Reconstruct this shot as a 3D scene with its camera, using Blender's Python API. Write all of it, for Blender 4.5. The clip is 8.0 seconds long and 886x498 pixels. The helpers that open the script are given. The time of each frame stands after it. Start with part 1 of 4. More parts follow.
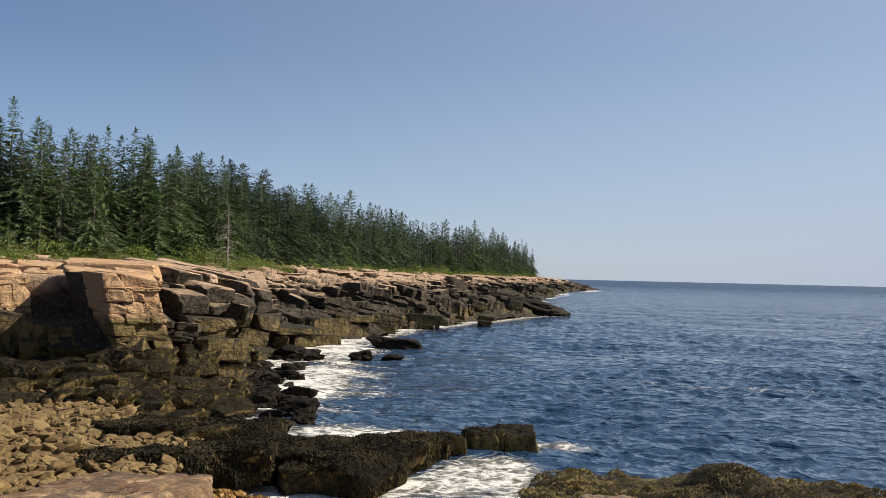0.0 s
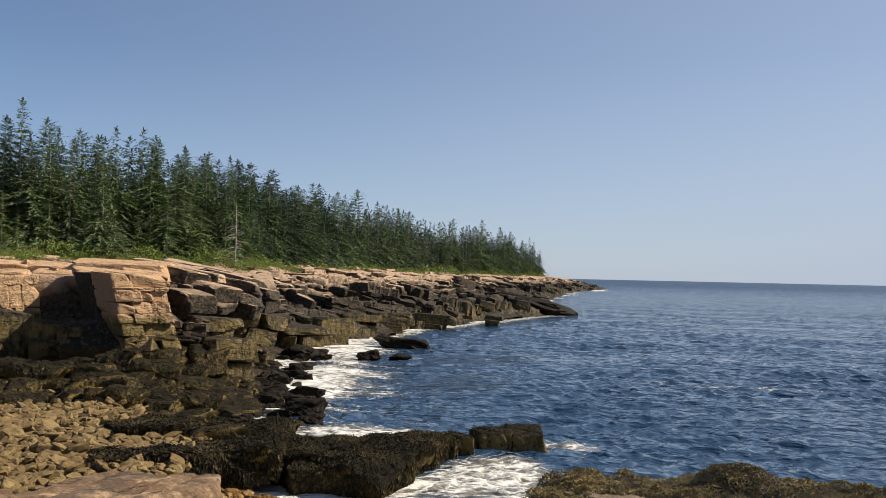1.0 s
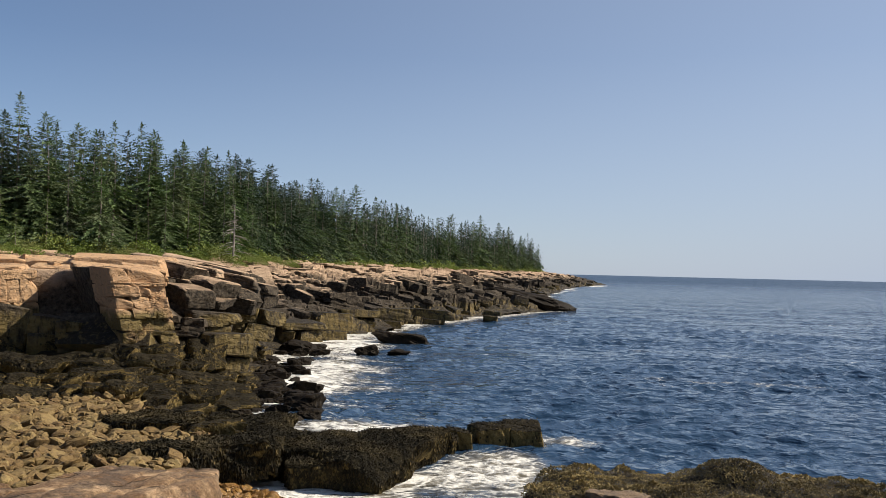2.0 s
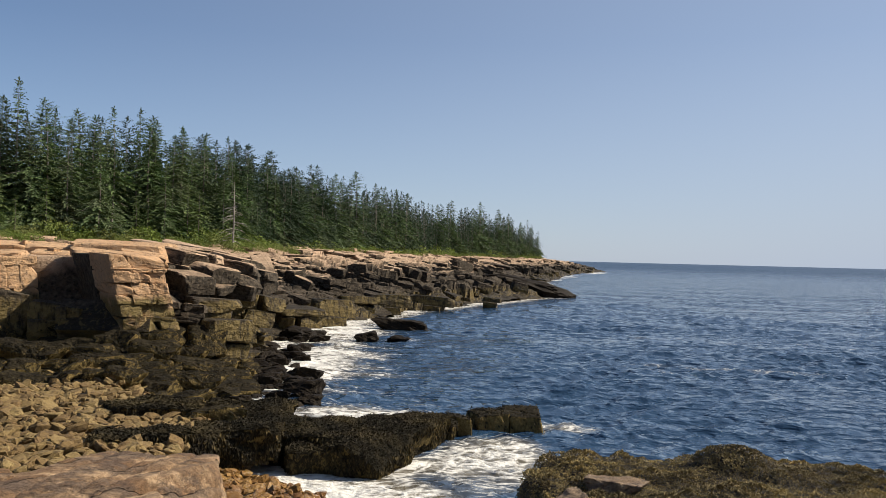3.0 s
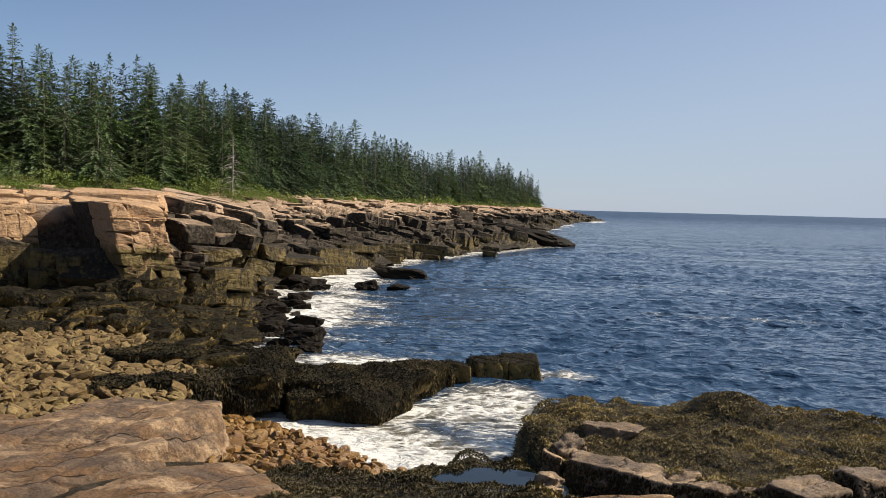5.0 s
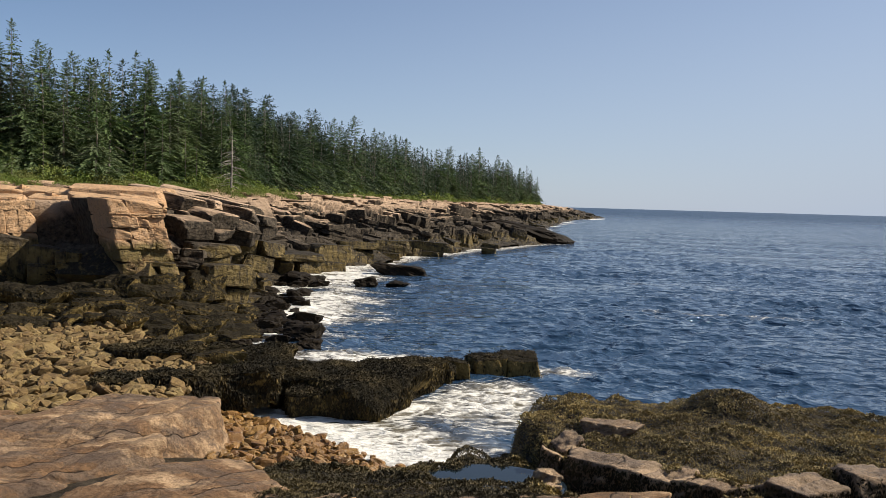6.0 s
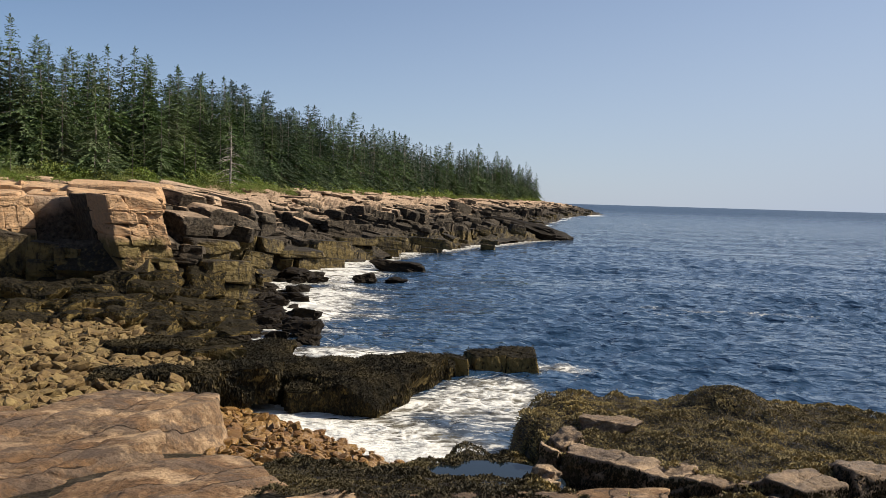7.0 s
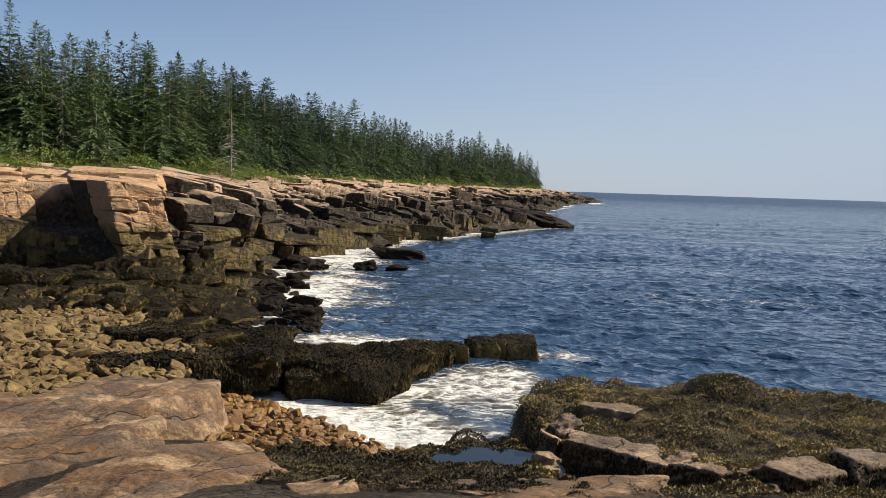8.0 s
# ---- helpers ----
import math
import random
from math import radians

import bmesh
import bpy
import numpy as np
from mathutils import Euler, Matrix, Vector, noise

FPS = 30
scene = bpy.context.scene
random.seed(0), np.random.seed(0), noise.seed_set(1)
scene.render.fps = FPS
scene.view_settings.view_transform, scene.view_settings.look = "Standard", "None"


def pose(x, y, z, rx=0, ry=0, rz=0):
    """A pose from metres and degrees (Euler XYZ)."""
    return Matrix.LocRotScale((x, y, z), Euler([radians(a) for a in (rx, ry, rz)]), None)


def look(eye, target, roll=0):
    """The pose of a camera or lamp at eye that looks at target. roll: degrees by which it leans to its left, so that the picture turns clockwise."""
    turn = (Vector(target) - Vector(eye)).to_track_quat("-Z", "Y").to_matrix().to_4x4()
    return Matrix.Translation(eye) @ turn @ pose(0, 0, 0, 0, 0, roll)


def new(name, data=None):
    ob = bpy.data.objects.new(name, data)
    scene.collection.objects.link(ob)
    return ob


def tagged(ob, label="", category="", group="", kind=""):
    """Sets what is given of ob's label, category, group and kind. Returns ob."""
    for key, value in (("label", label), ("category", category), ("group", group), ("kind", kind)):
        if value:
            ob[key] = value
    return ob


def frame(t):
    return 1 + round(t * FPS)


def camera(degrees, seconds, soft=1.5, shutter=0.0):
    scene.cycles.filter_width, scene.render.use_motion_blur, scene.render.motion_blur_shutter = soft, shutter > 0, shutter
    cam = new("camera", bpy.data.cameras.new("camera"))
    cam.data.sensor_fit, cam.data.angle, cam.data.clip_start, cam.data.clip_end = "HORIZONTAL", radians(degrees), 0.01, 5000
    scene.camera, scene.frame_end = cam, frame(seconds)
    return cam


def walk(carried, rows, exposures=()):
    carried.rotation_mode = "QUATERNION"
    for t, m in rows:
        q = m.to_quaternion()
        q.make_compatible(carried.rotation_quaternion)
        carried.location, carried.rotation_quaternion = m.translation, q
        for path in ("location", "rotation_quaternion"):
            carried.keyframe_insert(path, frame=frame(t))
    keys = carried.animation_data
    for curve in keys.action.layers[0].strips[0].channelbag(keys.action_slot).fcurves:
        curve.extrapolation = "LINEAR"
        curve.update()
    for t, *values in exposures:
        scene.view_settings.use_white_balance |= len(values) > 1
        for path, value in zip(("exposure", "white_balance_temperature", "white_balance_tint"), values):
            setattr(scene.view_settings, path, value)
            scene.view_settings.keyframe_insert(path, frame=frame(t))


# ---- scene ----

EYE = 5.0
cam = camera(56.15, 8.0, soft=0.7)
PATH = [(0, 0.0, 1.837, -1.359), (0.5, 0.375, 1.823, -1.261), (1, 0.507, 1.806, -1.267), (1.5, 0.441, 1.699, -1.302),
        (2.8, 0.376, 0.85, -1.45), (3, 0.376, 0.566, -1.452), (3.5, 0.354, -0.812, -1.375), (4, 0.343, -1.627, -1.384),
        (4.5, 0.356, -2.520, -1.410), (6, 0.299, -3.172, -1.614), (6.5, 0.226, -3.297, -1.620), (7, 0.239, -3.427, -1.681),
        (7.5, 0.295, -3.816, -1.741), (8, 0.292, -4.285, -1.818)]
EXPOSURE = 0.68
walk(cam, [(t, pose(0, 0, EYE, 90 + p, r, y)) for t, y, p, r in PATH], [(0, EXPOSURE, 6500, 11), (8, EXPOSURE, 6500, 11)])

# ---- daylight ----
SUN_AZ, SUN_EL = 78.0, 42.0       # degrees to the right of straight ahead, and above the sea
world = bpy.data.worlds.new("sky")
scene.world = world
world.use_nodes = True
wt = world.node_tree
sky = wt.nodes.new("ShaderNodeTexSky")
sky.sky_type, sky.sun_disc = "NISHITA", False
sky.sun_elevation, sky.sun_rotation = radians(SUN_EL), radians(SUN_AZ)
sky.air_density, sky.dust_density, sky.ozone_density, sky.altitude = 1.0, 1.5, 3.4, 1800
haze = wt.nodes.new("ShaderNodeMix")       # a thin even veil of summer haze
haze.data_type = "RGBA"
haze.inputs[7].default_value = (4.25, 4.92, 5.95, 1)
way = wt.nodes.new("ShaderNodeTexCoord").outputs["Generated"]
high = wt.nodes.new("ShaderNodeSeparateXYZ")
wt.links.new(way, high.inputs[0])


def sky_range(v, a, b, lo, hi):
    n = wt.nodes.new("ShaderNodeMapRange")
    for k, x in enumerate((a, b, lo, hi)):
        n.inputs[k + 1].default_value = x
    wt.links.new(v, n.inputs[0])
    return n.outputs[0]


def sky_math(op, a, b):
    n = wt.nodes.new("ShaderNodeMath")
    n.operation = op
    for k, x in enumerate((a, b)):
        if isinstance(x, float):
            n.inputs[k].default_value = x
        else:
            wt.links.new(x, n.inputs[k])
    return n.outputs[0]


veil = sky_range(high.outputs[2], 0.0, 0.25, 0.66, 0.10)      # thicker towards the horizon and towards the sun
beam = wt.nodes.new("ShaderNodeVectorMath")
beam.operation = "DOT_PRODUCT"
beam.inputs[1].default_value = (math.sin(radians(SUN_AZ)), math.cos(radians(SUN_AZ)), 0)
wt.links.new(way, beam.inputs[0])
glow = sky_range(beam.outputs["Value"], -0.35, 0.75, 0.0, 1.0)
veil = sky_math("ADD", sky_math("MULTIPLY", veil, sky_range(glow, 0.0, 1.0, 0.35, 1.0)), sky_math("MULTIPLY", glow, 0.42))
wt.links.new(veil, haze.inputs[0])
wt.links.new(sky.outputs[0], haze.inputs[6])
wt.links.new(haze.outputs[2], wt.nodes["Background"].inputs[0])
wt.nodes["Background"].inputs[1].default_value = 0.0675
lamp = bpy.data.lights.new("sun", "SUN")
lamp.energy, lamp.angle, lamp.color = 5.0, radians(0.5), (1.0, 0.91, 0.76)
sun = new("sun", lamp)
sun.matrix_world = look((math.sin(radians(SUN_AZ)) * 200, math.cos(radians(SUN_AZ)) * 200, math.tan(radians(SUN_EL)) * 200), (0, 0, 0))


# ---- noise and mesh helpers ----
def cell(ix, iy, iz):
    h = (ix * 374761393 + iy * 668265263 + iz * 2147483647 * 3 + 12345) & 0xFFFFFFFF
    h = ((h ^ (h >> 13)) * 1274126177) & 0xFFFFFFFF
    h = ((h ^ (h >> 16)) * 2246822519) & 0xFFFFFFFF
    return ((h ^ (h >> 15)) & 0xFFFF) / 65535.0


def vnoise(x, y, z=0.0):
    """Smooth noise from -1 to 1 at arrays of places."""
    x, y, z = np.broadcast_arrays(np.asarray(x, float), np.asarray(y, float), np.asarray(z, float))
    fx, fy, fz = np.floor(x), np.floor(y), np.floor(z)
    ix, iy, iz = fx.astype(np.int64), fy.astype(np.int64), fz.astype(np.int64)
    u, v, w = x - fx, y - fy, z - fz
    u, v, w = u * u * (3 - 2 * u), v * v * (3 - 2 * v), w * w * (3 - 2 * w)
    out = 0
    for a in (0, 1):
        for b in (0, 1):
            for c in (0, 1):
                k = (u if a else 1 - u) * (v if b else 1 - v) * (w if c else 1 - w)
                out = out + k * cell(ix + a, iy + b, iz + c)
    return out * 2 - 1


def fbm(x, y, z=0.0, octaves=4):
    out, amp, tot = 0, 1.0, 0
    for k in range(octaves):
        s = 2.03 ** k
        out = out + amp * vnoise(x * s + 17.3 * k, y * s - 9.1 * k, np.asarray(z) * s + 4.7 * k)
        tot += amp
        amp *= 0.5
    return out / tot


def sstep(x, a, b):
    q = np.clip((x - a) / (b - a), 0, 1)
    return q * q * (3 - 2 * q)


def mesh_of(name, verts, faces, material=None, smooth=False):
    me = bpy.data.meshes.new(name)
    faces = np.asarray(faces)
    verts = np.asarray(verts, float)
    k = faces.shape[1]
    me.vertices.add(len(verts))
    me.vertices.foreach_set("co", verts.ravel())
    me.loops.add(faces.size)
    me.loops.foreach_set("vertex_index", faces.ravel().astype(np.int32))
    me.polygons.add(len(faces))
    me.polygons.foreach_set("loop_start", np.arange(0, faces.size, k, dtype=np.int32))
    me.polygons.foreach_set("use_smooth", np.full(len(faces), bool(smooth)))
    me.update(calc_edges=True)
    if material:
        me.materials.append(material)
    return me


def part(name, me, parent, label="", kind=""):
    ob = new(name, me)
    ob.parent = parent
    return tagged(ob, label, kind=kind)


def grid_faces(nu, nv):
    i = np.arange((nu - 1) * (nv - 1))
    a = (i // (nv - 1)) * nv + i % (nv - 1)
    return np.stack([a, a + nv, a + nv + 1, a + 1], 1)


CUBES = {}


def cube_grid(n):
    """The points of a cube's surface, n squares a side, and its faces."""
    if n not in CUBES:
        pts, index, faces = [], {}, []
        for axis in range(3):
            for side in (-1, 1):
                ids = np.zeros((n + 1, n + 1), int)
                for i in range(n + 1):
                    for j in range(n + 1):
                        p = [0, 0, 0]
                        p[axis], p[(axis + 1) % 3], p[(axis + 2) % 3] = side * n, 2 * i - n, 2 * j - n
                        p = tuple(p)
                        if p not in index:
                            index[p] = len(pts)
                            pts.append(p)
                        ids[i, j] = index[p]
                for i in range(n):
                    for j in range(n):
                        q = [ids[i, j], ids[i + 1, j], ids[i + 1, j + 1], ids[i, j + 1]]
                        faces.append(q if side > 0 else q[::-1])
        CUBES[n] = (np.array(pts, float) / n, np.array(faces))
    return CUBES[n]


def rock_shape(n, seed, chops=6, power=24, rough=0.05, freq=1.6, tilt=0.12, dims=(1, 1, 1), beds=0.0, bedding=(0.35, 0.0, 2.2), planes=()):
    """A chipped block of half sizes dims: a box with tilted sides and broken corners. beds: depth of its bedding cracks."""
    rng = np.random.default_rng(seed)
    P, F = cube_grid(n)
    normals, depth = [], []
    for axis in range(3):
        for side in (-1, 1):
            v = rng.normal(0, tilt, 3)
            v[axis] = side
            normals.append(v)
            depth.append(1.0)
    for _ in range(chops):
        v = rng.choice([-1, 1], 3) * rng.uniform(0.15, 1, 3)
        normals.append(v)
        depth.append(np.abs(v).sum() * rng.uniform(0.68, 0.92))
    for *v, dist in planes:
        normals.append(np.array(v))
        depth.append(dist)
    q = np.clip(P @ np.array(normals).T / np.array(depth), 0, None)
    V = P / (q ** power).sum(1, keepdims=True) ** (1 / power)
    V = V * np.array(dims)
    N = V / np.linalg.norm(V, axis=1, keepdims=True)
    o = seed * 7.7
    k = freq
    d = fbm(V[:, 0] * k + o, V[:, 1] * k - o, V[:, 2] * k, 4)
    d = rough * (0.7 * d + 0.45 * np.round(d * 3.2 + 0.3 * vnoise(V[:, 0] * 4 * k, V[:, 1] * 4 * k, V[:, 2] * 4 * k)) / 3.2)
    if beds:
        bend = fbm(V[:, 0] * 0.5 + o, V[:, 1] * 0.5, V[:, 2] * 0.5, 2)
        lay = V @ np.array(bedding) + bend * 0.5
        gap = np.abs(lay - np.round(lay))
        step = cell(np.floor(lay + 0.5).astype(np.int64) + seed, np.zeros(len(V), np.int64), np.zeros(len(V), np.int64))
        d = d + beds * (1.6 * (step - 0.5) - 1.2 * np.exp(-(gap / 0.05) ** 2))
    return V + N * d[:, None], F


# ---- materials ----
class Nodes:
    def __init__(self, name):
        self.mat = bpy.data.materials.new(name)
        self.mat.use_nodes = True
        self.t = self.mat.node_tree
        self.bsdf = self.t.nodes["Principled BSDF"]

    def add(self, kind, ins=None, **props):
        n = self.t.nodes.new("ShaderNode" + kind)
        for k, v in props.items():
            setattr(n, k, v)
        for k, v in (ins or {}).items():
            self.put(n.inputs[k], v)
        return n

    def put(self, socket, v):
        if isinstance(v, bpy.types.NodeSocket):
            self.t.links.new(v, socket)
        elif isinstance(v, tuple) and len(v) == 3 and socket.type == "RGBA":
            socket.default_value = (*v, 1)
        else:
            socket.default_value = v

    def pos(self):
        return self.add("NewGeometry").outputs["Position"]

    def z(self):
        return self.add("SeparateXYZ", {0: self.pos()}).outputs[2]

    def noise(self, scale, detail=4, rough=0.55, at=None, distortion=0.0):
        return self.add("TexNoise", {"Vector": at or self.pos(), "Scale": scale, "Detail": detail, "Roughness": rough, "Distortion": distortion}).outputs[0]

    def stretched(self, sx, sy, sz, turn=(0, 0, 0)):
        return self.add("Mapping", {"Vector": self.pos(), "Scale": (sx, sy, sz), "Rotation": tuple(radians(a) for a in turn)}).outputs[0]

    def math(self, op, a, b=0.0, c=0.0, clamp=False):
        return self.add("Math", {0: a, 1: b, 2: c}, operation=op, use_clamp=clamp).outputs[0]

    def ramp(self, v, stops):
        n = self.add("ValToRGB", {0: v})
        e = n.color_ramp.elements
        while len(e) < len(stops):
            e.new(0.5)
        for el, (p, c) in zip(e, stops):
            el.position, el.color = p, (*c, 1) if isinstance(c, tuple) else (c, c, c, 1)
        return n.outputs[0]

    def mix(self, f, a, b, mode="MIX"):
        n = self.add("Mix", data_type="RGBA", blend_type=mode)
        for k, v in ((0, f), (6, a), (7, b)):
            self.put(n.inputs[k], v)
        return n.outputs[2]

    def bump(self, height, strength=0.5, distance=0.05, over=None):
        n = self.add("Bump", {"Height": height, "Strength": strength, "Distance": distance})
        if over:
            self.put(n.inputs["Normal"], over)
        return n.outputs[0]

    def finish(self, colour, rough=0.8, normal=None, spec=0.3):
        self.put(self.bsdf.inputs["Base Color"], colour)
        self.put(self.bsdf.inputs["Roughness"], rough)
        self.bsdf.inputs["Specular IOR Level"].default_value = spec
        if normal:
            self.put(self.bsdf.inputs["Normal"], normal)
        return self.mat


def granite_shore(name, low=1.5, mid=4.0, gold=0.44, pink=((0.36, 0.24, 0.150), (0.53, 0.39, 0.27)), side_shade=1.6, band=0.35):
    """Coastal granite: pink above, black lichen lower down, olive weed and barnacles at the tide line."""
    m = Nodes(name)
    big, fine = m.noise(0.35, 5), m.noise(5.5, 6, 0.65)
    speck = m.noise(38, 3, 0.7)
    top = m.mix(big, pink[0], pink[1])
    top = m.mix(m.ramp(fine, [(0.4, 0.0), (0.75, 1.0)]), top, (0.33, 0.235, 0.155))
    dark = m.mix(m.ramp(fine, [(0.35, 0.0), (0.7, 1.0)]), (0.015, 0.0125, 0.0095), (0.110, 0.086, 0.060))
    wob = m.math("MULTIPLY_ADD", m.noise(0.35, 5, 0.6), 3.4, -1.7)
    z = m.math("ADD", m.z(), wob)
    tone = m.math("ADD", m.math("MULTIPLY_ADD", m.add("ObjectInfo").outputs["Random"], 1.0, -0.5), m.math("MULTIPLY_ADD", m.add("NewGeometry").outputs["Random Per Island"], 1.6, -0.8))
    up = m.add("SeparateXYZ", {0: m.add("NewGeometry").outputs["Normal"]}).outputs[2]
    z2 = m.math("ADD", m.math("MULTIPLY_ADD", up, side_shade, -0.7 * side_shade), m.math("ADD", z, tone))      # black lichen climbs the steep faces, putting their shade into the colour
    col = m.mix(m.math("MULTIPLY_ADD", z2, 0.9, -0.9 * mid + 0.5, clamp=True), dark, top)
    drip = m.math("MULTIPLY_ADD", up, -0.22, m.noise(2.2, 5, 0.68, m.stretched(2.6, 2.6, 0.8)))      # golden wrack hangs down the sides
    weed = m.mix(m.ramp(drip, [(gold - 0.06, 0.0), (gold + 0.12, 1.0)]), (0.022, 0.017, 0.010), m.mix(fine, (0.12, 0.085, 0.03), (0.23, 0.17, 0.065)))
    zl = m.math("MULTIPLY_ADD", m.math("SUBTRACT", low + 0.2, m.math("MULTIPLY_ADD", wob, band, m.z())), 4.0, 0.0, clamp=True)
    zl = m.math("MULTIPLY", zl, m.ramp(m.noise(1.3, 4), [(0.34, 0.3), (0.5, 1.0)]))
    col = m.mix(zl, col, weed)
    col = m.mix(0.35, col, m.mix(m.ramp(speck, [(0.35, 0.0), (0.7, 1.0)]), (0.5, 0.5, 0.5), (1, 1, 1)), "MULTIPLY")
    c1 = m.math("ABSOLUTE", m.math("SUBTRACT", m.noise(0.8, 4, 0.6, m.stretched(0.5, 0.5, 2.4, (6, 8, 0))), 0.5))
    c2 = m.math("ABSOLUTE", m.math("SUBTRACT", m.noise(0.9, 4, 0.6, m.stretched(1.5, 1.5, 0.4)), 0.5))
    crack = m.math("MULTIPLY", m.ramp(c1, [(0.0, 0.0), (0.010, 1.0)]), m.ramp(c2, [(0.0, 0.0), (0.008, 1.0)]))
    col = m.mix(m.math("MULTIPLY_ADD", crack, -0.45, 0.45), col, (0.03, 0.025, 0.02))
    lump = m.noise(1.7, 6, 0.65, m.stretched(1, 1, 1.8, (8, 10, 0)))
    n1 = m.bump(crack, 0.7, 0.08)
    n1 = m.bump(lump, 0.9, 0.22, n1)
    n2 = m.bump(fine, 0.7, 0.06, n1)
    n3 = m.bump(speck, 0.3, 0.012, n2)
    return m.finish(col, m.math("MULTIPLY_ADD", zl, -0.25, 0.85), n3, 0.15)


def plain_rock(name, a, b, c, scale=1.0, rough=0.85, wet=None, cracks=False, spec=0.4):
    m = Nodes(name)
    big, fine, speck = m.noise(0.9 * scale, 5), m.noise(7 * scale, 6, 0.7), m.noise(80 * scale, 3, 0.7)
    col = m.mix(m.ramp(big, [(0.35, 0.0), (0.65, 1.0)]), a, b)
    col = m.mix(m.ramp(fine, [(0.45, 0.0), (0.7, 1.0)]), col, c)
    col = m.mix(m.math("MULTIPLY", m.add("ObjectInfo").outputs["Random"], 0.6), col, (0.45, 0.38, 0.30), "MULTIPLY")
    col = m.mix(m.math("MULTIPLY", m.add("NewGeometry").outputs["Random Per Island"], 0.75), col, (0.45, 0.33, 0.22), "MULTIPLY")
    col = m.mix(0.4, col, m.ramp(speck, [(0.3, 0.35), (0.62, 1.0)]), "MULTIPLY")
    r = rough
    if wet is not None:
        damp = m.math("MULTIPLY_ADD", m.math("SUBTRACT", wet, m.z()), 3.0, 0.5, clamp=True)
        col = m.mix(m.math("MULTIPLY", damp, 0.75), col, (0.60, 0.50, 0.33), "MULTIPLY")
        r = m.math("MULTIPLY_ADD", damp, -0.6, rough)
    n2 = m.bump(fine, 0.75, 0.05)
    if cracks:
        fresh = m.ramp(m.noise(1.5, 6, 0.7, m.stretched(0.55, 1.3, 1.0, (0, 0, -20))), [(0.50, 0.0), (0.60, 1.0)])
        col = m.mix(m.math("MULTIPLY", fresh, 0.7), col, (0.55, 0.38, 0.225))
        patch = m.ramp(m.noise(1.25, 7, 0.74, m.stretched(0.6, 1.2, 1.6, (0, 0, -20))), [(0.49, 0.0), (0.57, 1.0)])
        col = m.mix(m.math("MULTIPLY", patch, 0.8), col, (0.085, 0.062, 0.048))
        x, y, z = m.add("SeparateXYZ", {0: m.pos()}).outputs
        lay = m.math("MULTIPLY_ADD", x, -0.92, m.math("MULTIPLY_ADD", y, 1.0, m.math("MULTIPLY", z, 1.5)))
        lay = m.math("MULTIPLY_ADD", m.noise(0.55, 4, 0.6), 2.2, lay)
        saw = m.math("FRACT", m.math("MULTIPLY", lay, 1.15))
        gap = m.math("MINIMUM", saw, m.math("SUBTRACT", 1.0, saw))
        gap = m.math("ADD", gap, m.math("MULTIPLY", m.ramp(m.noise(0.9, 3), [(0.45, 0.0), (0.62, 1.0)]), 0.1))
        bed = m.ramp(gap, [(0.0, 0.0), (0.03, 1.0)])
        col = m.mix(m.ramp(saw, [(0.0, 0.0), (0.7, 0.25), (1.0, 0.75)]), col, (0.16, 0.115, 0.082))
        col = m.mix(m.math("MULTIPLY_ADD", bed, -0.85, 0.85), col, (0.028, 0.022, 0.018))
        n2 = m.bump(bed, 0.9, 0.06, n2)
        grain = m.noise(24, 4, 0.75)
        col = m.mix(0.5, col, m.ramp(grain, [(0.36, 0.3), (0.6, 1.15)]), "MULTIPLY")
        n2 = m.bump(m.noise(2.2, 7, 0.72, m.stretched(0.6, 1.5, 1.2, (0, 0, -22))), 0.75, 0.16, n2)
        n2 = m.bump(grain, 0.6, 0.03, n2)
    return m.finish(col, r, m.bump(speck, 0.5, 0.009, n2), spec)


def foliage(name, a, b, c):
    m = Nodes(name)
    isl = m.add("NewGeometry").outputs["Random Per Island"]
    col = m.mix(isl, a, b)
    col = m.mix(m.ramp(m.noise(0.35, 3), [(0.4, 0.0), (0.65, 1.0)]), col, c)
    col = m.mix(m.math("MULTIPLY", m.add("ObjectInfo").outputs["Random"], 0.5), col, (0.55, 0.6, 0.55), "MULTIPLY")
    m.finish(col, 0.7, spec=0.2)
    thin = m.add("BsdfTranslucent", {"Color": m.mix(1.0, col, (1.0, 1.15, 0.7), "MULTIPLY")})
    both = m.add("MixShader", {0: 0.13, 1: m.bsdf.outputs[0], 2: thin.outputs[0]})
    m.t.links.new(both.outputs[0], m.t.nodes["Material Output"].inputs[0])
    return m.mat


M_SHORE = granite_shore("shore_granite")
M_CLIFF = granite_shore("cliff_granite", low=3.05, mid=0.6, gold=0.33, pink=((0.43, 0.235, 0.110), (0.60, 0.41, 0.24)), side_shade=0.0, band=0.15)
# darker granite: the shade of the cliff recess is put into its colour
M_SHADE = granite_shore("shade_dark_granite", low=2.7, mid=5.6, side_shade=0.6)
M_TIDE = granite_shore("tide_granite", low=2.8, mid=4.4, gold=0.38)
M_BOULDER = plain_rock("pink_granite", (0.33, 0.21, 0.12), (0.45, 0.31, 0.185), (0.15, 0.10, 0.063), cracks=True, spec=0.15)
M_LEDGESTONE = plain_rock("weathered_granite", (0.36, 0.255, 0.165), (0.45, 0.34, 0.22), (0.15, 0.11, 0.07), cracks=True)
M_COBBLE = plain_rock("cobble_stone", (0.24, 0.165, 0.058), (0.325, 0.238, 0.092), (0.12, 0.08, 0.033), 1.6, 0.8, wet=0.72)
M_WETCOBBLE = plain_rock("wet_cobble_stone", (0.36, 0.20, 0.048), (0.47, 0.29, 0.085), (0.15, 0.085, 0.028), 1.6, 0.28, spec=0.4)


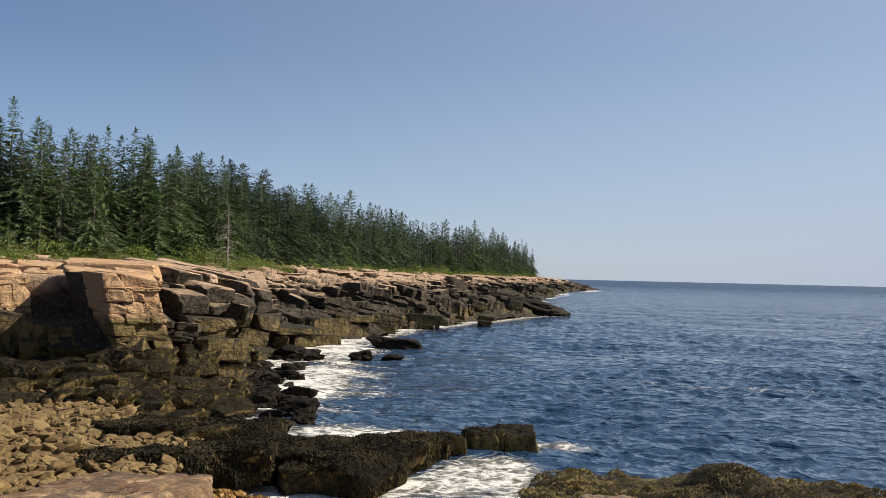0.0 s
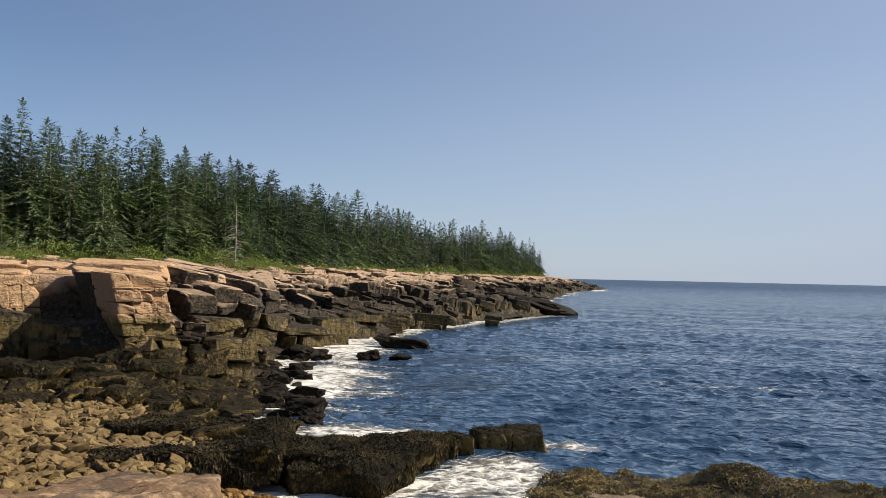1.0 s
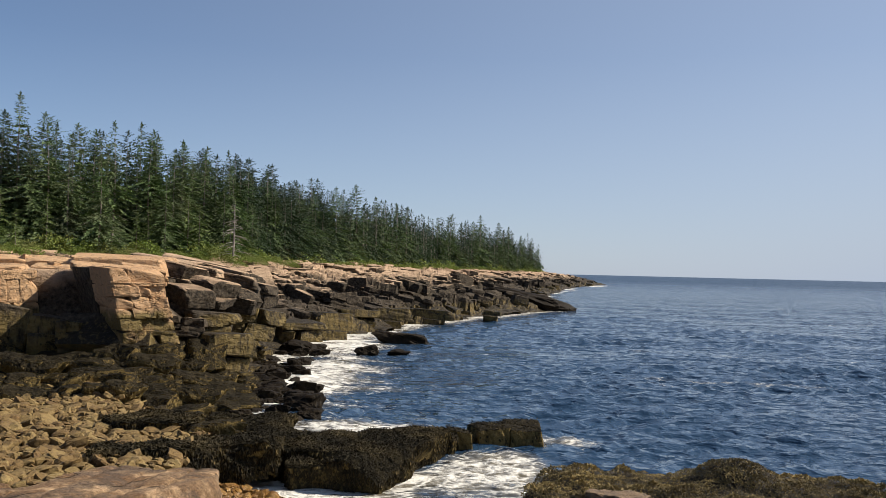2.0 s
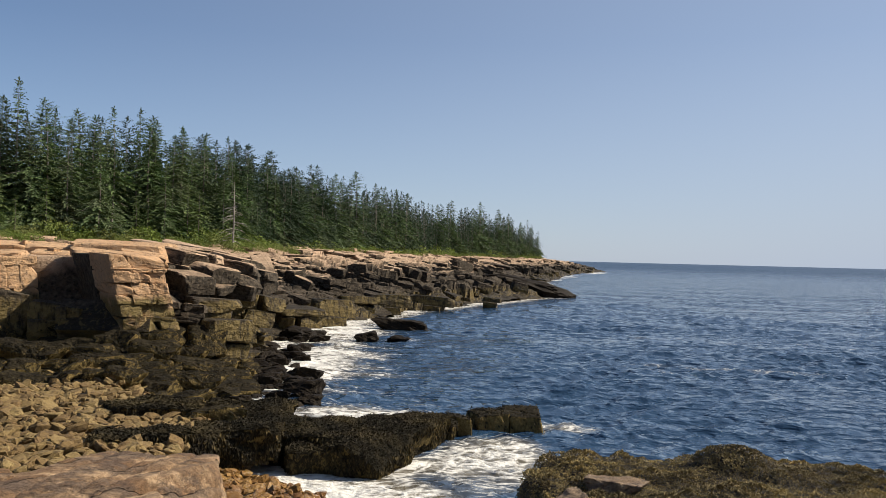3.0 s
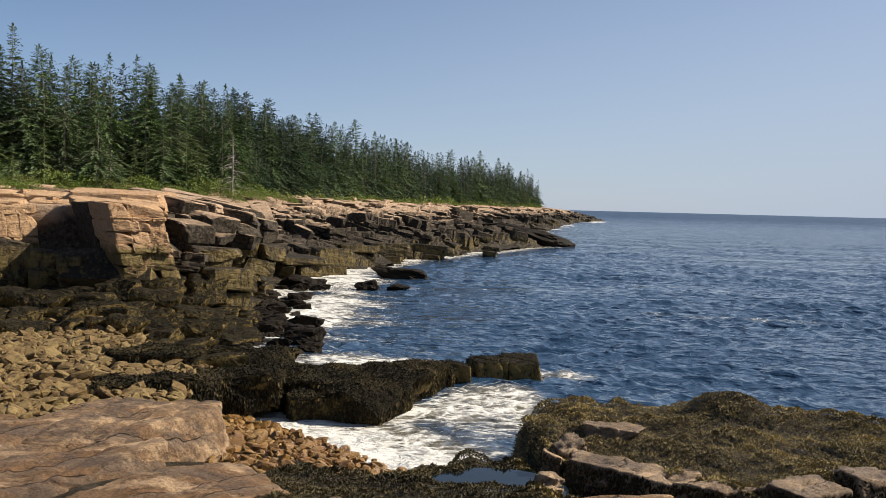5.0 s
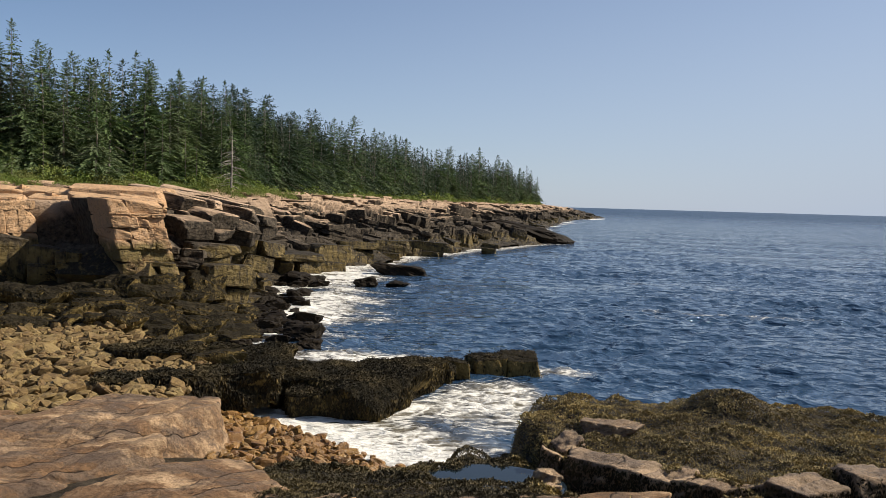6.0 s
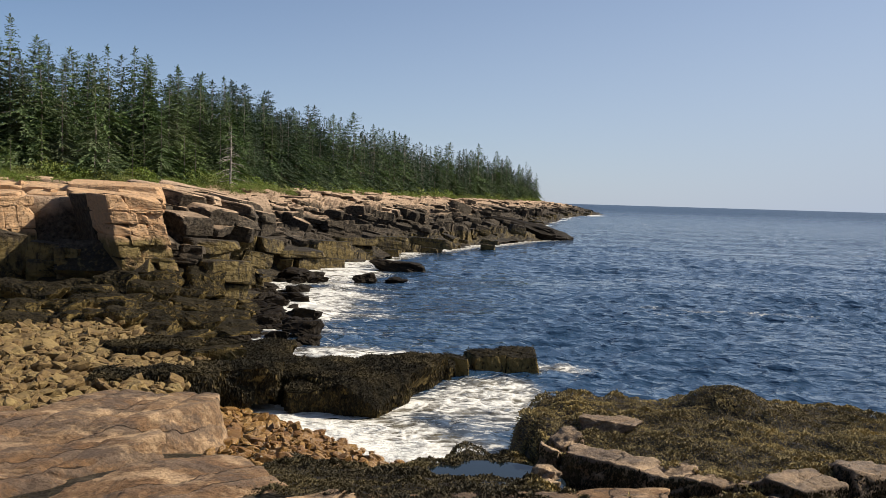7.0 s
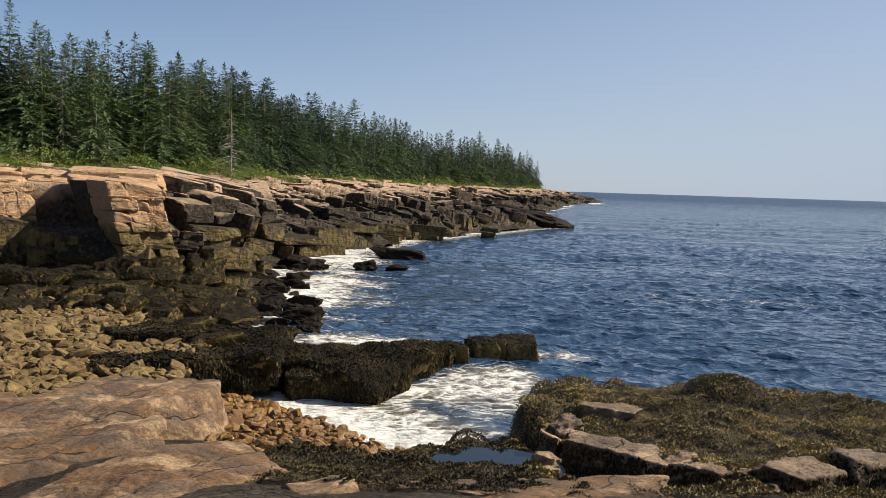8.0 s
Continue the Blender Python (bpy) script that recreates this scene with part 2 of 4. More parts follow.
def wrack_rock(name, edge):
    m = Nodes(name)
    up = m.add("SeparateXYZ", {0: m.add("NewGeometry").outputs["Normal"]}).outputs[2]
    fine = m.noise(9, 6, 0.7)
    top = m.mix(m.ramp(fine, [(0.35, 0.0), (0.7, 1.0)]), (0.005, 0.0045, 0.003), (0.036, 0.028, 0.015))
    drip = m.math("MULTIPLY_ADD", up, -0.4, m.noise(2.4, 5, 0.7, m.stretched(2.4, 2.4, 0.7)))
    drip = m.math("MULTIPLY_ADD", m.add("ObjectInfo").outputs["Random"], 0.12, drip)
    col = m.mix(m.ramp(drip, [(edge, 0.0), (edge + 0.19, 1.0)]), top, m.mix(fine, (0.075, 0.053, 0.018), (0.27, 0.195, 0.075)))
    n = m.bump(m.noise(2.6, 6, 0.7), 0.9, 0.16)
    n = m.bump(fine, 0.9, 0.05, n)
    return m.finish(col, m.math("MULTIPLY_ADD", fine, 0.5, 0.45), m.bump(m.noise(34, 4, 0.7), 0.6, 0.015, n), 0.06)


M_WEEDROCK = wrack_rock("weedy_rock", 0.54)
M_WEEDBOULDER = wrack_rock("weed_boulder", 0.37)
M_SEAROCK = plain_rock("wet_black_rock", (0.010, 0.009, 0.008), (0.022, 0.018, 0.013), (0.045, 0.034, 0.018), 1.4, 0.6, spec=0.08)
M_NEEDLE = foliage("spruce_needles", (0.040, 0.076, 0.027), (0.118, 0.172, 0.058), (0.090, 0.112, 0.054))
# darker, bluer needles; the dense wood's own shade is put into the colour
M_SHADY_NEEDLE = foliage("shade_dark_needles", (0.016, 0.035, 0.018), (0.048, 0.078, 0.034), (0.038, 0.055, 0.031))
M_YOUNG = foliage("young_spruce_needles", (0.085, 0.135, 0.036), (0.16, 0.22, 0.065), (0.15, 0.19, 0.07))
M_SHRUB = foliage("shrub_leaves", (0.11, 0.165, 0.030), (0.22, 0.285, 0.058), (0.19, 0.20, 0.065))


def bark():
    m = Nodes("spruce_bark")
    return m.finish(m.mix(m.noise(3, 5), (0.10, 0.085, 0.07), (0.26, 0.23, 0.20)), 0.9, m.bump(m.noise(9, 4), 0.6, 0.02))


M_BARK = bark()


def weed_material(name, a, b, c, rough=0.7, spec=0.18):
    m = Nodes(name)
    isl = m.add("NewGeometry").outputs["Random Per Island"]
    col = m.mix(m.ramp(isl, [(0.0, 0.0), (0.85, 0.7), (1.0, 1.0)]), a, b)
    col = m.mix(m.ramp(m.noise(0.8, 4), [(0.45, 0.0), (0.66, 1.0)]), col, c)
    return m.finish(col, rough, spec=spec)


M_WEED = weed_material("rockweed", (0.095, 0.073, 0.033), (0.25, 0.193, 0.088), (0.33, 0.25, 0.098))
M_WEED_MID = weed_material("brown_rockweed", (0.022, 0.019, 0.011), (0.080, 0.064, 0.032), (0.11, 0.085, 0.036))
M_WEED_GOLD = weed_material("golden_rockweed", (0.018, 0.013, 0.006), (0.10, 0.072, 0.026), (0.20, 0.145, 0.05))
M_WEED_DARK = weed_material("dark_rockweed", (0.007, 0.006, 0.004), (0.034, 0.028, 0.015), (0.070, 0.054, 0.026), 0.7, 0.1)


# ---- the shape of the shore ----
def shore_x(y):
    return np.interp(y, [10, 20, 25, 28, 38.5, 49.5, 59, 76, 96, 117, 120, 126, 166, 291, 405, 425, 470],
                     [-6, -6, -6.9, -7.5, -9.5, -10.2, -7.8, -3.6, 5.3, 16.5, 17, 13, 18, 42, 76, 68, 20])


def veg_x(y):
    return np.interp(y, [30, 45, 55, 72, 129, 220, 388, 470], [-70, -45, -31, -18.5, -13, 2, 43, 20])


def slope_len(y):
    return np.interp(y, [33, 45, 60, 100, 200, 400], [5, 8, 13, 20, 24, 24])


def brow(y):
    """How far inland the rocks have risen to the clifftop."""
    return np.minimum(slope_len(y), 0.7 * (shore_x(y) - veg_x(y)))


def ledge_front(x):
    """The line along which the weedy ledge breaks off towards the pool."""
    return np.interp(x, [1.2, 1.9, 4.2, 4.7, 6.8, 10], [13.3, 12.65, 11.4, 11.25, 12.25, 13.4])


def terrain(x, y):
    x, y = np.asarray(x, float), np.asarray(y, float)
    # the rocky coast that runs away to the point
    u = shore_x(y) + 0.8 * fbm(x * 0.12, y * 0.12, 3.0, 3) * np.clip(y / 60, 0.6, 3) - x
    top, wide = brow(y), shore_x(y) - veg_x(y)
    far = 4.6 * np.clip(u / top, 0, 1) ** 0.75 + 1.0 * np.clip((u - top) / np.maximum(wide - top, 4), 0, 1) + 0.03 * np.clip(u - wide, 0, 60)
    far = np.where(u < 0, u * 0.16, far)
    cliff = sstep(y + 0.6 * vnoise(x * 0.4, 0), 33.5, 35.2)
    low = 0.9 + 0.05 * (y - 24) + 0.35 * fbm(x * 0.5, y * 0.5, 1.0, 4)
    low = np.where(u < 2.5, np.minimum(low, u * 0.35), low)
    far = low + (far - low) * np.where(y > 46, 1, cliff)
    # the cobble beach round the cove
    b = -0.67 * (x + 0.2) - 0.74 * (y - 15.5) - 0.65
    beach = np.where(b > 0, np.minimum(0.22 * b, 1.05 + 0.02 * b), 0.16 * b)
    near = np.where(x < -5.5, np.maximum(beach, 0.75 + 0.02 * (-x)), beach)
    # the ledge that the camera stands on
    stand = 3.35 - 0.2 * y - 0.35 * sstep(-x, 2, 5)
    brink = 12.5 + np.clip((x + 1) * 0.95, 0, 2.1)
    stand = np.where(y > brink, stand - (y - brink) * 0.5, stand)
    stand = np.where(y > brink + 0.7, stand - (y - brink - 0.7) * 1.6, stand) + 0.3 * np.exp(-((x - 0.4) / 0.3) ** 2 - ((y - 14.1) / 0.3) ** 2) - 4 * sstep(-x, 2.4, 5.5) * sstep(y, 10, 12)
    near = np.maximum(near, stand)
    # the weedy ledge on the seaward side of the cove
    edge = np.interp(y, [11, 11.4, 13.2, 14.4, 15.5, 16.6, 17.5], [9, 1.65, 1.5, 1.38, 1.2, 1.75, 4.0])
    ledge = 1.03 + 0.11 * fbm(x * 1.1, y * 1.1, 8.0, 3) + 0.42 * np.exp(-((x - 5.6) / 0.75) ** 2 - ((y - 16.0) / 0.6) ** 2)
    ledge = ledge + 0.12 * np.exp(-((x - 2.6) / 0.5) ** 2 - ((y - 16.4) / 0.4) ** 2)
    front = ledge_front(x)
    mask = sstep(x, edge - 0.15, edge + 0.35) * sstep(-y, -17.3, -16.7) * sstep(-x, -10.4, -8.3) * sstep(y, front, front + 0.2)
    near = near - 0.30 * sstep(x, 1.3, 1.9) * sstep(y, 9.9, 10.8)
    near = np.maximum(near, ledge * mask - 0.6 * (1 - mask))
    near = near - 0.35 * np.exp(-(((x - 0.75) / 0.8) ** 2 + ((y - 12.15) / 0.72) ** 2) ** 2)
    k = sstep(y, 19.5, 25.5)
    z = near + (far - near) * k
    return np.maximum(z, -2.5) + 0.05 * fbm(x * 0.9, y * 0.9, 5.0, 4)


def build_ground():
    xs = np.concatenate([np.linspace(-400, -60, 30)[:-1], np.linspace(-60, -22, 80)[:-1], np.arange(-22, -8, 0.25), np.arange(-8, 11, 0.16), np.linspace(11, 90, 150)])
    ys = np.concatenate([np.linspace(-120, 4, 25)[:-1], np.arange(4, 8, 0.4), np.arange(8, 19, 0.16), np.arange(19, 46, 0.25), 46 * 1.0105 ** np.arange(1, 226)])
    X, Y = np.meshgrid(xs, ys, indexing="ij")
    U = shore_x(Y) - X
    Z = terrain(X, Y) - 1.1 * sstep(U, -1.5, 0.5) * (1 - sstep(U, shore_x(Y) - veg_x(Y), shore_x(Y) - veg_x(Y) + 2.5)) * sstep(Y, 38.5, 40.5) * (1 - sstep(Y, 404, 410))      # under the jointed bedrock
    F = grid_faces(len(xs), len(ys))
    keep = Z.ravel()[F].max(1) > -2.3
    V = np.stack([X.ravel(), Y.ravel(), Z.ravel()], 1)
    ob = new("ground", mesh_of("ground", V, F[keep], M_SHORE, True))
    tagged(ob, "rocky pink and black granite shore rising from the sea", "ground", kind="structure")


build_ground()


# ---- jointed bedrock of the coast ----
def joint_cells(p, q, seed):
    """The rectangular joint block that each place lies in: its middle, a random number and the distance to its edge."""
    ip, iq = np.floor(p).astype(np.int64), np.floor(q).astype(np.int64)
    best, second = np.full(p.shape, 9.0), np.full(p.shape, 9.0)
    cp, cq, num = np.zeros(p.shape), np.zeros(p.shape), np.zeros(p.shape)
    for a in (-1, 0, 1):
        for b in (-1, 0, 1):
            k = np.full(p.shape, seed, np.int64)
            mp = ip + a + 0.15 + 0.7 * cell(ip + a, iq + b, k)
            mq = iq + b + 0.15 + 0.7 * cell(ip + a, iq + b, k + 5)
            d = np.maximum(np.abs(p - mp), np.abs(q - mq))
            nearer = d < best
            second = np.where(nearer, best, np.minimum(second, d))
            cp, cq = np.where(nearer, mp, cp), np.where(nearer, mq, cq)
            num = np.where(nearer, cell(ip + a, iq + b, k + 9), num)
            best = np.where(nearer, d, best)
    return cp, cq, num, second - best


def build_bedrock():
    ys = 38.6 * 1.0040 ** np.arange(0, 588)
    us = np.concatenate([np.linspace(-1.2, 0.0, 8)[:-1], np.linspace(0, 1.0, 185)])
    Y, K = np.meshgrid(ys, us, indexing="ij")
    wide = shore_x(Y) - veg_x(Y) + 2.0
    U = np.where(K < 0, K, K * wide)
    X = shore_x(Y) - U
    wx, wy = X + 0.5 * vnoise(X * 0.5, Y * 0.5, 1.0), Y + 0.5 * vnoise(X * 0.5, Y * 0.5, 6.0)
    a = radians(24)
    ca, sa = math.cos(a), math.sin(a)
    P, Q = wx * ca + wy * sa, -wx * sa + wy * ca
    Z = 0
    blend = sstep(U, -0.5, 0.6) * (1 - sstep(U, wide - 3.0, wide - 1.0))
    blend = blend * (1 - 0.6 * sstep(U - brow(Y), -0.5, 2.0))
    for lp, lq, drop, share, seed in ((6.0, 4.2, 1.0, 0.45, 1), (2.7, 1.7, 0.95, 0.35, 2), (1.05, 0.8, 0.45, 0.20, 3)):
        cp, cq, num, edge = joint_cells(P / lp, Q / lq, seed)
        mx, my = (cp * ca * lp - cq * sa * lq), (cp * sa * lp + cq * ca * lq)
        base = terrain(mx, my) + 0.3 * (terrain(X, Y) - terrain(mx, my))
        off = (X - mx) * (0.16 * (num - 0.5)) + (Y - my) * 0.22 * (np.modf(num * 7.3)[0] - 0.5)
        groove = 0.22 * drop * np.exp(-(edge / 0.05) ** 2)
        Z = Z + share * base + blend * (drop * 0.5 * (num - 0.55) + off - groove * (1 if seed > 1 else 0))
    Z = Z + 0.06 * fbm(X * 1.1, Y * 1.1, 2.0, 3) - 1.3 * (1 - sstep(Y, 38.6, 39.6))
    V = np.stack([X.ravel(), Y.ravel(), Z.ravel()], 1)
    ob = new("bedrock", mesh_of("bedrock", V, grid_faces(len(ys), len(us))[:, ::-1], M_SHORE))
    tagged(ob, "jointed pink and black granite bedrock stepping down to the sea", "rock", kind="structure")


build_bedrock()


# ---- the sea ----
def sea_material():
    m = Nodes("sea_water")
    foam = m.add("Attribute", attribute_name="foam").outputs["Fac"]
    p1 = m.stretched(0.8, 1.0, 1.0, (0, 0, 10))
    chop = m.noise(1.6, 3, 0.5, p1)
    fronts = m.ramp(m.noise(1.35, 3, 0.5, m.stretched(0.75, 1.15, 1, (0, 0, -8))), [(0.40, 0.0), (0.60, 1.0)])      # steep little fronts between flatter backs
    mid = m.noise(3.4, 3, 0.5, p1)
    ripple = m.noise(8.0, 4, 0.6, p1)
    bent = m.add("VectorMath", {0: m.pos(), 1: m.add("VectorMath", {0: m.add("TexNoise", {"Vector": m.pos(), "Scale": 0.9, "Detail": 4.0}).outputs["Color"], 1: (0.9, 0.9, 0.0)}, operation="MULTIPLY").outputs[0]}, operation="ADD").outputs[0]

    def net(scale, turn, wide):
        at_ = m.add("Mapping", {"Vector": bent, "Scale": (0.6, 1.3, 0.05), "Rotation": (0, 0, radians(turn))}).outputs[0]
        v = m.add("TexVoronoi", {"Vector": at_, "Scale": scale}, feature="DISTANCE_TO_EDGE").outputs["Distance"]
        return m.ramp(v, [(0.0, 1.0), (wide, 0.0)])

    froth = m.ramp(m.noise(7.0, 6, 0.75, None, 0.6), [(0.3, 0.0), (0.72, 1.0)])
    patch = m.ramp(m.noise(1.1, 6, 0.62, m.stretched(0.6, 1.4, 1, (0, 0, 18)), 1.2), [(0.3, 0.0), (0.7, 1.0)])
    lace = m.math("MULTIPLY_ADD", net(1.9, 15, 0.22), 0.28, m.math("MULTIPLY", net(5.0, -20, 0.32), 0.24))
    lace = m.math("ADD", lace, m.math("MULTIPLY_ADD", froth, 0.26, m.math("MULTIPLY", patch, 0.34)))
    white = m.math("MULTIPLY_ADD", m.math("SUBTRACT", m.math("ADD", foam, lace), 1.06), 3.0, 0.0, clamp=True)
    col = m.mix(m.noise(0.06, 4), (0.012, 0.030, 0.062), (0.019, 0.045, 0.088))
    col = m.mix(m.ramp(foam, [(0.36, 0.0), (0.62, 0.75)]), col, (0.17, 0.145, 0.095))
    col = m.mix(white, col, (0.66, 0.645, 0.60))
    n = m.bump(m.noise(0.5, 4, 0.6, p1), 0.35, 0.5)
    n = m.bump(m.ramp(m.noise(0.34, 3, 0.5, m.stretched(0.8, 1.1, 1, (0, 0, -6))), [(0.38, 0.0), (0.62, 1.0)]), 0.6, 0.36, n)
    n = m.bump(chop, 0.9, 0.13, n)
    n = m.bump(fronts, 0.8, 0.11, n)
    n = m.bump(mid, 0.7, 0.05, n)
    n = m.bump(ripple, 0.6, 0.014, n)
    n = m.bump(lace, m.math("MULTIPLY", white, 0.7), 0.14, n)
    off = m.add("VectorMath", {0: m.pos()}, operation="LENGTH").outputs["Value"]
    open_sea = m.ramp(m.math("DIVIDE", off, 700.0), [(0.08, 0.0), (1.0, 1.0)])
    calm = m.math("MULTIPLY_ADD", open_sea, 0.34, 0.045)      # unresolved chop offshore
    m.finish(col, m.math("MAXIMUM", calm, m.math("MULTIPLY", white, 0.65)), n, 0.5)
    m.bsdf.inputs["IOR"].default_value = 1.333
    return m.mat


def wind_waves(X, Y, R):
    """Heights and sideways shifts of a short-crested wind sea that runs towards the shore."""
    rng = np.random.default_rng(8)
    H, SX, SY = np.zeros(X.shape), np.zeros(X.shape), np.zeros(X.shape)
    bend = 1.4 * vnoise(X * 0.11, Y * 0.11, 1.0)
    gusts = np.clip(0.9 + 0.65 * vnoise(X * 0.06, Y * 0.045, 5.0) + 0.6 * vnoise(X * 0.21, Y * 0.16, 7.0), 0.15, 1.9)
    for k in range(46):
        wl = 0.24 * 12 ** (k / 45)
        a = radians(rng.normal(250, 40))
        K = 2 * math.pi / wl
        ph = K * (X * math.cos(a) + Y * math.sin(a)) + rng.uniform(0, 6.28) + bend
        reach = 70 * math.sqrt(wl) if wl < 0.8 else 640
        amp = WAVE_SLOPE * min(1.0, 1.2 / wl) ** 0.9 / K * gusts * np.clip(2.2 - 1.6 * R / reach, 0, 1)
        H += amp * np.cos(ph)
        SX -= 0.85 * amp * math.cos(a) * np.sin(ph)
        SY -= 0.85 * amp * math.sin(a) * np.sin(ph)
    return H, SX, SY


WAVE_SLOPE = 0.066


def build_sea():
    az = np.radians(np.concatenate([np.arange(-180, -20, 5), np.arange(-20, 30.5, 0.16), np.arange(32, 180, 6), [180]]))
    dip = np.concatenate([np.arange(24.4, 9.0, -0.045), np.arange(9.0, 0.7, -0.028)])
    r = np.concatenate([EYE / np.tan(np.radians(dip)), EYE / math.tan(radians(0.7)) * 1.022 ** np.arange(1, 140)])
    A, R = np.meshgrid(az, r, indexing="ij")
    X, Y = R * np.sin(A), R * np.cos(A)
    depth = -terrain(X, Y)
    calm = 0.22 + 0.78 * sstep(depth, -0.2, 1.6)
    H, SX, SY = wind_waves(X, Y, R)
    shelter = 1 - 0.55 * np.exp(-((X + 1.0) / 4.5) ** 2 - ((Y - 40) / 22) ** 2)
    calm = calm * shelter
    Z = H * calm
    swell = 0.10 * np.sin(0.42 * (0.5 * X + 0.87 * Y) + 2.2 * vnoise(X * 0.05, Y * 0.05, 12.0)) * np.clip(1.5 - R / 250, 0, 1)
    Z = Z + swell * calm
    boil = np.exp(-(((X - 0.9 - 0.15 * (Y - 19)) / 2.0) ** 2 + ((Y - 19.9) / 3.8) ** 2) ** 2)
    Z = Z + boil * (0.06 + 0.05 * fbm(X * 2.1, Y * 2.1, 6.0, 5))
    streak = fbm(X * 0.35 + 0.25 * Y, Y * 0.55, 2.0, 4)
    off = X - shore_x(Y)
    bay = np.exp(-(np.clip(off, 0, 99) / 8.0) ** 2 - ((Y - 42) / 20) ** 4) * (Y > 25)
    rollers = np.exp(-((np.sin(0.55 * off + 1.5 * vnoise(X * 0.13, Y * 0.13, 4.0)) - 1) / 0.5) ** 2)
    Z = Z + bay * (0.10 * rollers + 0.09 * fbm(X * 1.3, Y * 1.3, 3.0, 4))
    foam = (0.92 - 0.16 * (Y > 25)) * sstep(-depth, -0.8, 0.0) * np.clip(1.2 - R / 300, 0.4, 1)
    bay = bay * (0.60 + 0.65 * streak + 0.24 * rollers)
    lee = np.exp(-((X + 2.8) / 3.4) ** 2 - ((Y - 26.0) / 2.2) ** 2) * (0.6 + 0.4 * streak)
    skirt = 0.72 * np.exp(-(np.clip(off, 0, 99) / (1.2 + Y * 0.022)) ** 2) * (0.55 + 1.7 * streak) * (Y > 50)
    cove = np.exp(-(((X + 0.9 + 0.25 * (Y - 17.2)) / 4.0) ** 2 + ((Y - 17.8) / 3.9) ** 2) ** 2) * (0.57 + 0.5 * streak)
    caps = 0.40 * sstep(0.8 * vnoise(X * 0.09, Y * 0.2, 2.0) + 0.7 * vnoise(X * 0.4, Y * 0.9, 3.0), 0.3, 1.0)
    wake = 0.6 * np.exp(-((X - 3.6) / 1.5) ** 2 - ((Y - 24.6) / 1.1) ** 2)
    for layer in (bay, lee, skirt, cove, caps, wake, 0.58 * boil * (1 + 0.4 * streak)):
        foam = np.maximum(foam, layer)
    V = np.stack([(X + SX * calm).ravel(), (Y + SY * calm).ravel(), Z.ravel()], 1)
    ob = new("water", mesh_of("water", V, grid_faces(len(az), len(r))[:, ::-1], sea_material(), True))
    at = ob.data.attributes.new("foam", "FLOAT", "POINT")
    at.data.foreach_set("value", foam.ravel())
    tagged(ob, "dark blue choppy sea with white surf along the rocks", "sea", kind="structure")


build_sea()

# ---- rocks ----
def variants(name, count, n, material, **kw):
    out = []
    for k in range(count):
        V, F = rock_shape(n, 100 + 13 * k + 7 * n, **kw)
        out.append(mesh_of(name, V, F, material, kw.get("power", 24) < 8))
    return out


def at(x, y, z, hx, hy, hz, rz=0.0, rx=0.0, ry=0.0):
    return pose(x, y, z, rx, ry, rz) @ Matrix.Diagonal((hx, hy, hz, 1))


def joined(name, items, material, smooth=False):
    """One mesh out of many placed shapes: items are (verts, faces, matrix)."""
    vs, fs, base = [], [], 0
    for V, F, m in items:
        a = np.array(m)
        vs.append(V @ a[:3, :3].T + a[:3, 3])
        fs.append(F + base)
        base += len(V)
    return mesh_of(name, np.concatenate(vs), np.concatenate(fs), material, smooth)


def kites(P, D, N, length, width):
    """Small leaf-shaped quads at the places P, along D, lying across N."""
    D = D / np.linalg.norm(D, axis=1, keepdims=True)
    S = np.cross(D, N)
    S = S / (np.linalg.norm(S, axis=1, keepdims=True) + 1e-9)
    U = np.cross(S, D)
    l, w = np.asarray(length)[:, None], np.asarray(width)[:, None]
    V = np.stack([P, P + D * l * 0.55 + S * w + U * w * 0.4, P + D * l - U * w * 0.3, P + D * l * 0.55 - S * w + U * w * 0.4], 1).reshape(-1, 3)
    return V, np.arange(len(V)).reshape(-1, 4)


def weed_cover(name, V, F, count, seed, size=0.16, hang=0.9, min_up=-0.2, material=None, max_up=2.0):
    """Tufts of rockweed over a shape's surface, lying on its top and hanging down its sides."""
    rng = np.random.default_rng(seed)
    a, b, c, d = (V[F[:, k]] for k in range(4))
    N = np.cross(c - a, d - b)
    area = np.linalg.norm(N, axis=1)
    N = N / area[:, None]
    ok = np.where((N[:, 2] > min_up) & (N[:, 2] < max_up), area, 0)
    i = rng.choice(len(F), count, p=ok / ok.sum())
    u, v = rng.random((2, count, 1))
    P = (a[i] * (1 - u) + b[i] * u) * (1 - v) + (d[i] * (1 - u) + c[i] * u) * v
    n = N[i]
    t = rng.normal(0, 0.6, (count, 3))
    t = t + np.array([0, 0, -hang])
    D = t - n * (t * n).sum(1, keepdims=True) + n * rng.uniform(0.0, 0.22, (count, 1))
    l = size * rng.uniform(0.5, 1.4, count)
    W, G = kites(P + n * 0.012, D, n + rng.normal(0, 0.25, (count, 3)), l, l * rng.uniform(0.16, 0.3, count))
    return mesh_of(name, W, G, material or M_WEED)


# cliff of jointed granite
STONES = [rock_shape(8, 140 + k, chops=2, power=70, rough=0.035, tilt=0.025, freq=1.6) for k in range(14)]
SLABS = variants("slab", 6, 9, M_CLIFF, chops=4, power=50, rough=0.06, tilt=0.10, freq=1.4)
rnd = random.Random(4)


